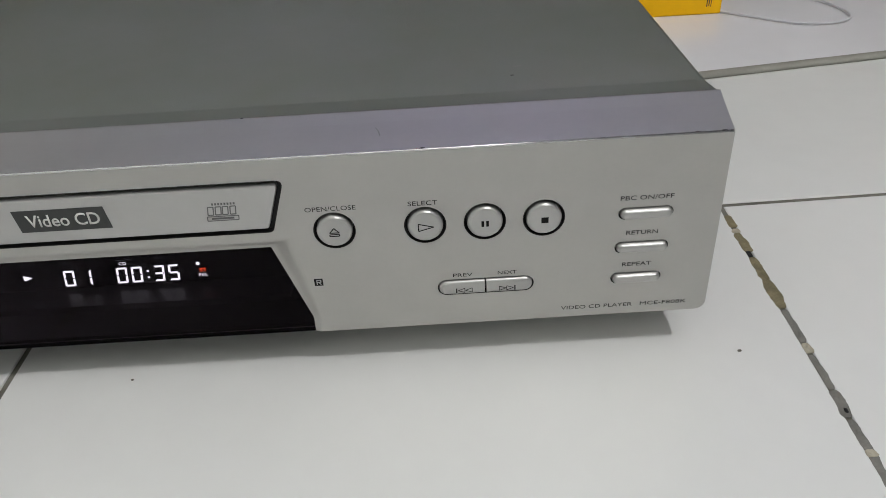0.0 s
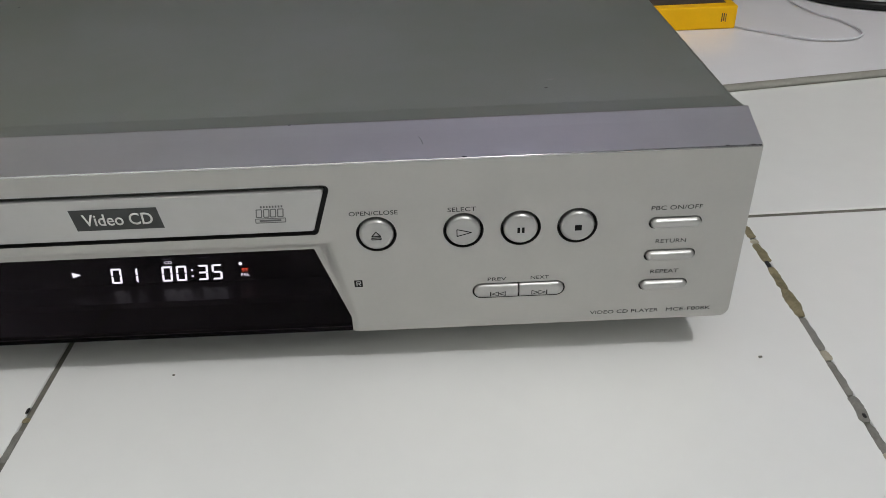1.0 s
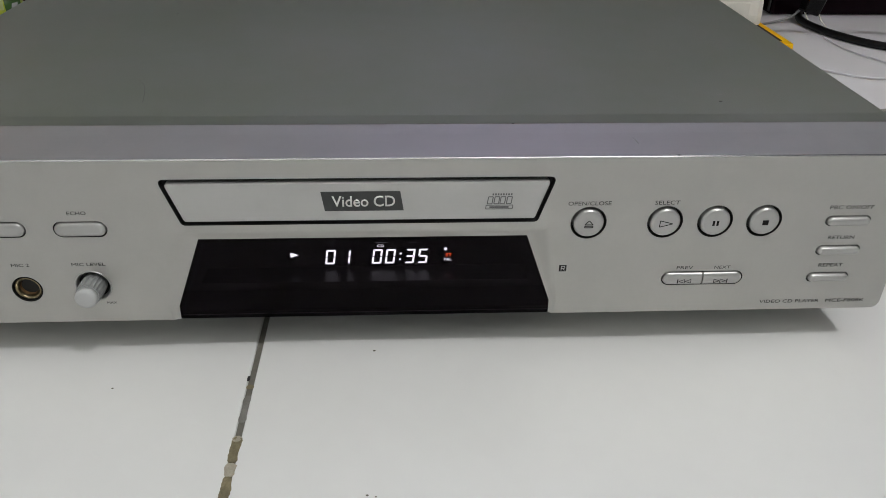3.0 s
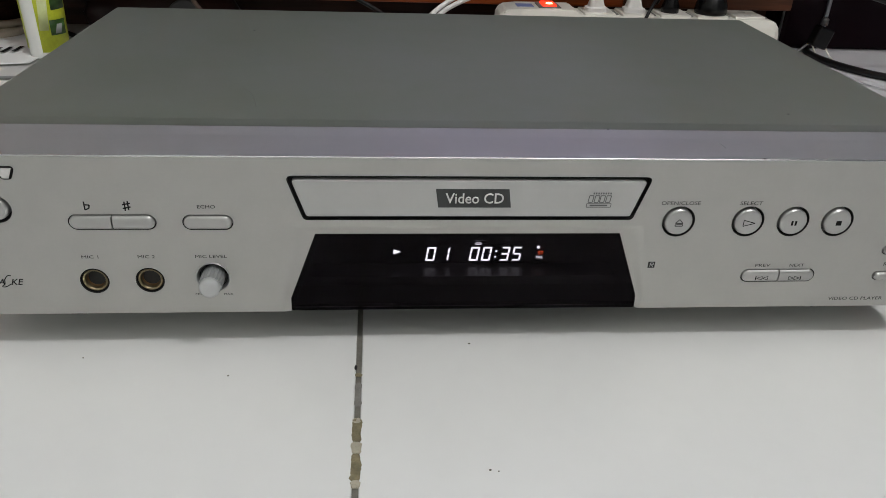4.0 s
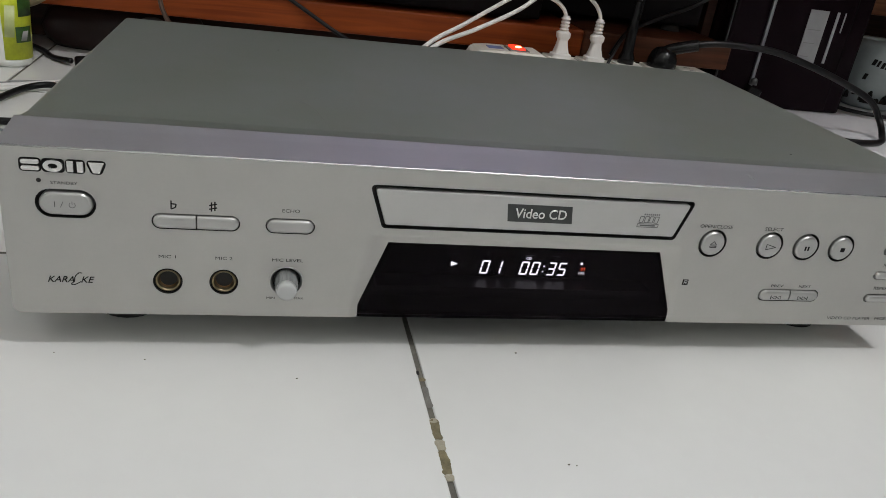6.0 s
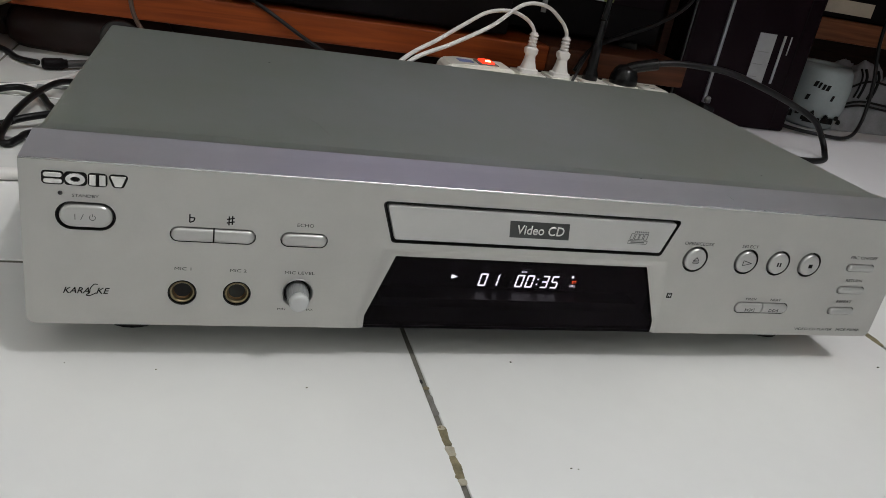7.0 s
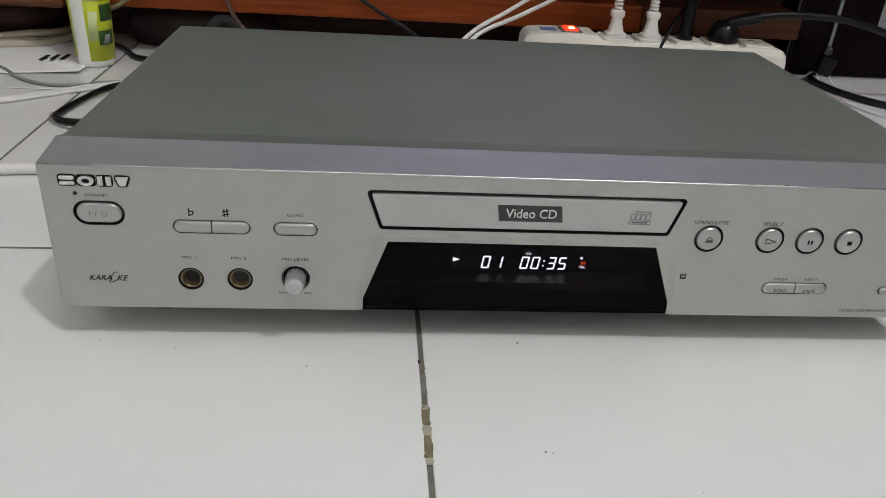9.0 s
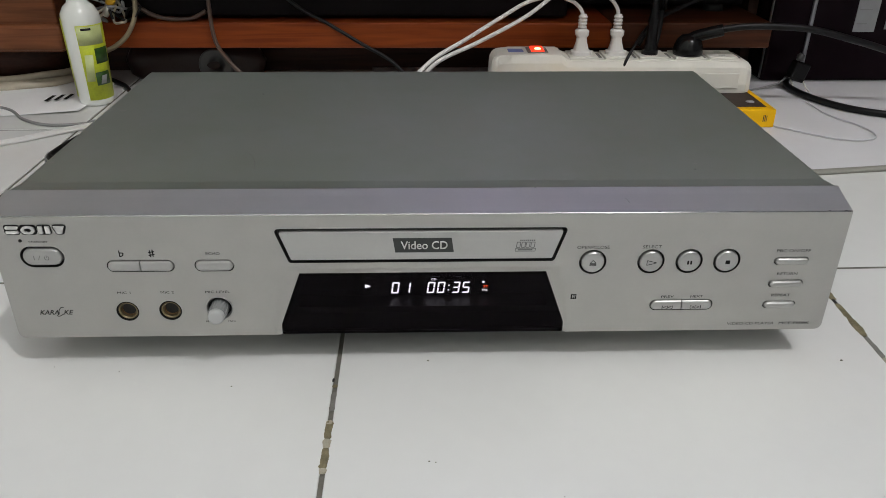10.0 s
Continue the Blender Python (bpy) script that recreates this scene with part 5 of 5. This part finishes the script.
for rr, z, a0, a1 in ((0.066, 0.0045, 195, 372), (0.064, 0.0115, 205, 385), (0.074, 0.0045, 230, 350)):
    turn = [(-0.476 + rr * math.cos(radians(a0 + (a1 - a0) * i / 9)), 0.606 + rr * math.sin(radians(a0 + (a1 - a0) * i / 9)), z + 0.0012 * math.sin(i * 1.7 + rr * 90)) for i in range(10)]
    part("cord", tube(turn, 0.0042), CABLE_BEIGE, coil, smooth=True)

rca = thing("video_plug", "yellow video plug with metal tip on a beige cable", "plug", (-0.332, 0.512, 0.100))
part("grip", lathe([(0.0045, 0.0), (0.0050, 0.004), (0.0048, 0.022), (0.003, 0.028)], 18), RCA, rca, "yellow plastic grip", pose(0, 0, 0, 0, 28, 0), smooth=True)
part("metal_tip", lathe([(0.0030, -0.014), (0.0040, -0.010), (0.0040, 0.0)], 18), METAL_PIN, rca, m=pose(0, 0, 0, 0, 28, 0), smooth=True)
bc = thing("beige_cable", "beige cable bent in a loop before the wooden board", "cable")
part("cord", tube([(-0.300, 0.510, 0.180), (-0.303, 0.508, 0.110), (-0.306, 0.508, 0.088), (-0.318, 0.509, 0.068), (-0.333, 0.510, 0.056), (-0.345, 0.514, 0.050), (-0.36, 0.53, 0.040)], 0.0026), CABLE_TAN, bc, smooth=True)
gc = thing("sagging_cable", "dull brown cable sagging in front of the dark shelf", "cable")
part("cord", tube([(-0.318, 0.526, 0.16), (-0.310, 0.525, 0.105), (-0.297, 0.525, 0.089), (-0.275, 0.525, 0.0825), (-0.252, 0.527, 0.0825), (-0.235, 0.528, 0.090)], 0.0024), CABLE_BROWN, gc, smooth=True)
tangle = thing("cable_tangle", "small tangle of thin pale wires and connectors", "cables")
for k in range(6):
    random.seed(k + 3)
    p0 = Vector((-0.343 + 0.012 * k * 0.5, 0.514, 0.095))
    pts = [p0 + Vector((random.uniform(-0.014, 0.014), random.uniform(-0.008, 0.012), random.uniform(-0.016, 0.014))) for _ in range(6)]
    part("wire", tube(pts, 0.0014, 8, 6), (LABEL, CABLE_BEIGE, CABLE_BLACK)[k % 3], tangle, smooth=True)

sp = thing("small_speaker", "rounded dark loudspeaker under the wooden board", "loudspeaker", (-0.270, 0.590, 0.0))
bm = lathe([(0.034, 0.0), (0.038, 0.006), (0.040, 0.022), (0.036, 0.038), (0.026, 0.046), (0.010, 0.048)], 48)
for v in bm.verts:
    v.co.x *= 2.1
    v.co.y *= 0.72
part("speaker_shell", bm, ADAPTER, sp, smooth=True)
part("speaker_cone", turned_ring([(0.004, 0.0), (0.012, 0.002), (0.017, 0.004), (0.019, 0.0045), (0.020, 0.003), (0.019, 0.0), (0.010, -0.001)], 36), CHASSIS, sp, "dark grey round cone", pose(0.030, -0.0262, 0.022, 90), smooth=True)

for pts, rad, mat, name, lab in (
        ([(-0.507, 0.487, 0.002), (-0.440, 0.458, 0.002), (-0.407, 0.423, 0.002), (-0.374, 0.404, 0.002), (-0.339, 0.408, 0.002), (-0.323, 0.419, 0.002), (-0.195, 0.439, 0.002)], 0.0016, CABLE_GREY, "grey_cable", "thin grey cable lying on the tiles"),
        ([(-0.488, 0.336, 0.0022), (-0.429, 0.346, 0.0022), (-0.395, 0.354, 0.0022), (-0.365, 0.378, 0.0022), (-0.338, 0.400, 0.0022), (-0.319, 0.4125, 0.0022), (-0.298, 0.428, 0.0022), (-0.278, 0.454, 0.0022), (-0.262, 0.500, 0.0022), (-0.25, 0.55, 0.0022)], 0.0021, CABLE_WHITE, "white_cable", "flat white cable lying on the tiles"),
        ([(-0.490, 0.326, 0.0022), (-0.430, 0.338, 0.0022), (-0.392, 0.349, 0.0022), (-0.360, 0.374, 0.0022), (-0.333, 0.395, 0.0022), (-0.312, 0.410, 0.0022), (-0.290, 0.428, 0.0022), (-0.270, 0.456, 0.0022), (-0.254, 0.50, 0.0022)], 0.0019, CABLE_WHITE, "white_cable", "white cable lying beside its twin on the tiles"),
        ([(-0.600, 0.165, 0.0042), (-0.45, 0.180, 0.0042), (-0.304, 0.1995, 0.0042), (-0.20, 0.212, 0.0042), (-0.08, 0.216, 0.0042)], 0.0040, CABLE_WHITE, "pale_cable", "thick pale grey cable running under the player"),
        ([(-0.225, 0.310, 0.0045), (-0.255, 0.334, 0.0045), (-0.271, 0.358, 0.0055), (-0.283, 0.385, 0.0065), (-0.301, 0.400, 0.0060), (-0.317, 0.390, 0.0045), (-0.327, 0.357, 0.0040), (-0.333, 0.320, 0.0040), (-0.330, 0.306, 0.0040), (-0.318, 0.299, 0.0040), (-0.296, 0.301, 0.0040), (-0.278, 0.308, 0.0090), (-0.250, 0.326, 0.0105), (-0.20, 0.34, 0.0105)], 0.0027, CABLE_BLACK, "black_cable", "black cable looped on the tiles beside the player"),
        ([(-0.20, 0.450, 0.0035), (-0.250, 0.440, 0.0040), (-0.270, 0.412, 0.0110), (-0.281, 0.365, 0.0120), (-0.286, 0.318, 0.0105), (-0.288, 0.284, 0.0050), (-0.2855, 0.269, 0.0032), (-0.280, 0.265, 0.0030), (-0.276, 0.276, 0.0032), (-0.270, 0.292, 0.0032), (-0.24, 0.300, 0.0032), (-0.20, 0.30, 0.0032)], 0.0027, CABLE_BLACK, "black_cable", "black cable bent in a small hook beside the player"),
        ([(-0.48, 0.640, 0.003), (-0.40, 0.595, 0.003), (-0.348, 0.548, 0.003), (-0.326, 0.514, 0.003), (-0.305, 0.494, 0.0055)], 0.0027, CABLE_BLACK, "black_cable", "thin black cable ending in a connector"),
        ([(-0.341, 0.327, 0.0015), (-0.337, 0.310, 0.0015), (-0.322, 0.294, 0.0015), (-0.292, 0.283, 0.0015), (-0.214, 0.278, 0.0015)], 0.0009, CABLE_GREY, "thin_wire", "very thin grey wire on the tiles")):
    ob = thing(name, lab, "cable", group="cables on the floor")
    part("cord", tube(pts, rad), mat, ob, smooth=True)
cn = thing("cable_connector", "black barrel cable connector lying on the floor", "connector", (-0.290, 0.4930, 0.0062), rz=24)
part("barrel", lathe([(0.0044, -0.011), (0.0054, -0.0095), (0.0054, 0.006), (0.0042, 0.008), (0.0042, 0.0105)], 20), BLACK_MATT, cn, m=pose(0, 0, 0, 0, 90, 0), smooth=True)
part("tail", tube([(0.010, 0, 0), (0.024, 0.003, 0), (0.06, 0.012, -0.002)], 0.0034), CHASSIS, cn, "dark ribbed tail", smooth=True)
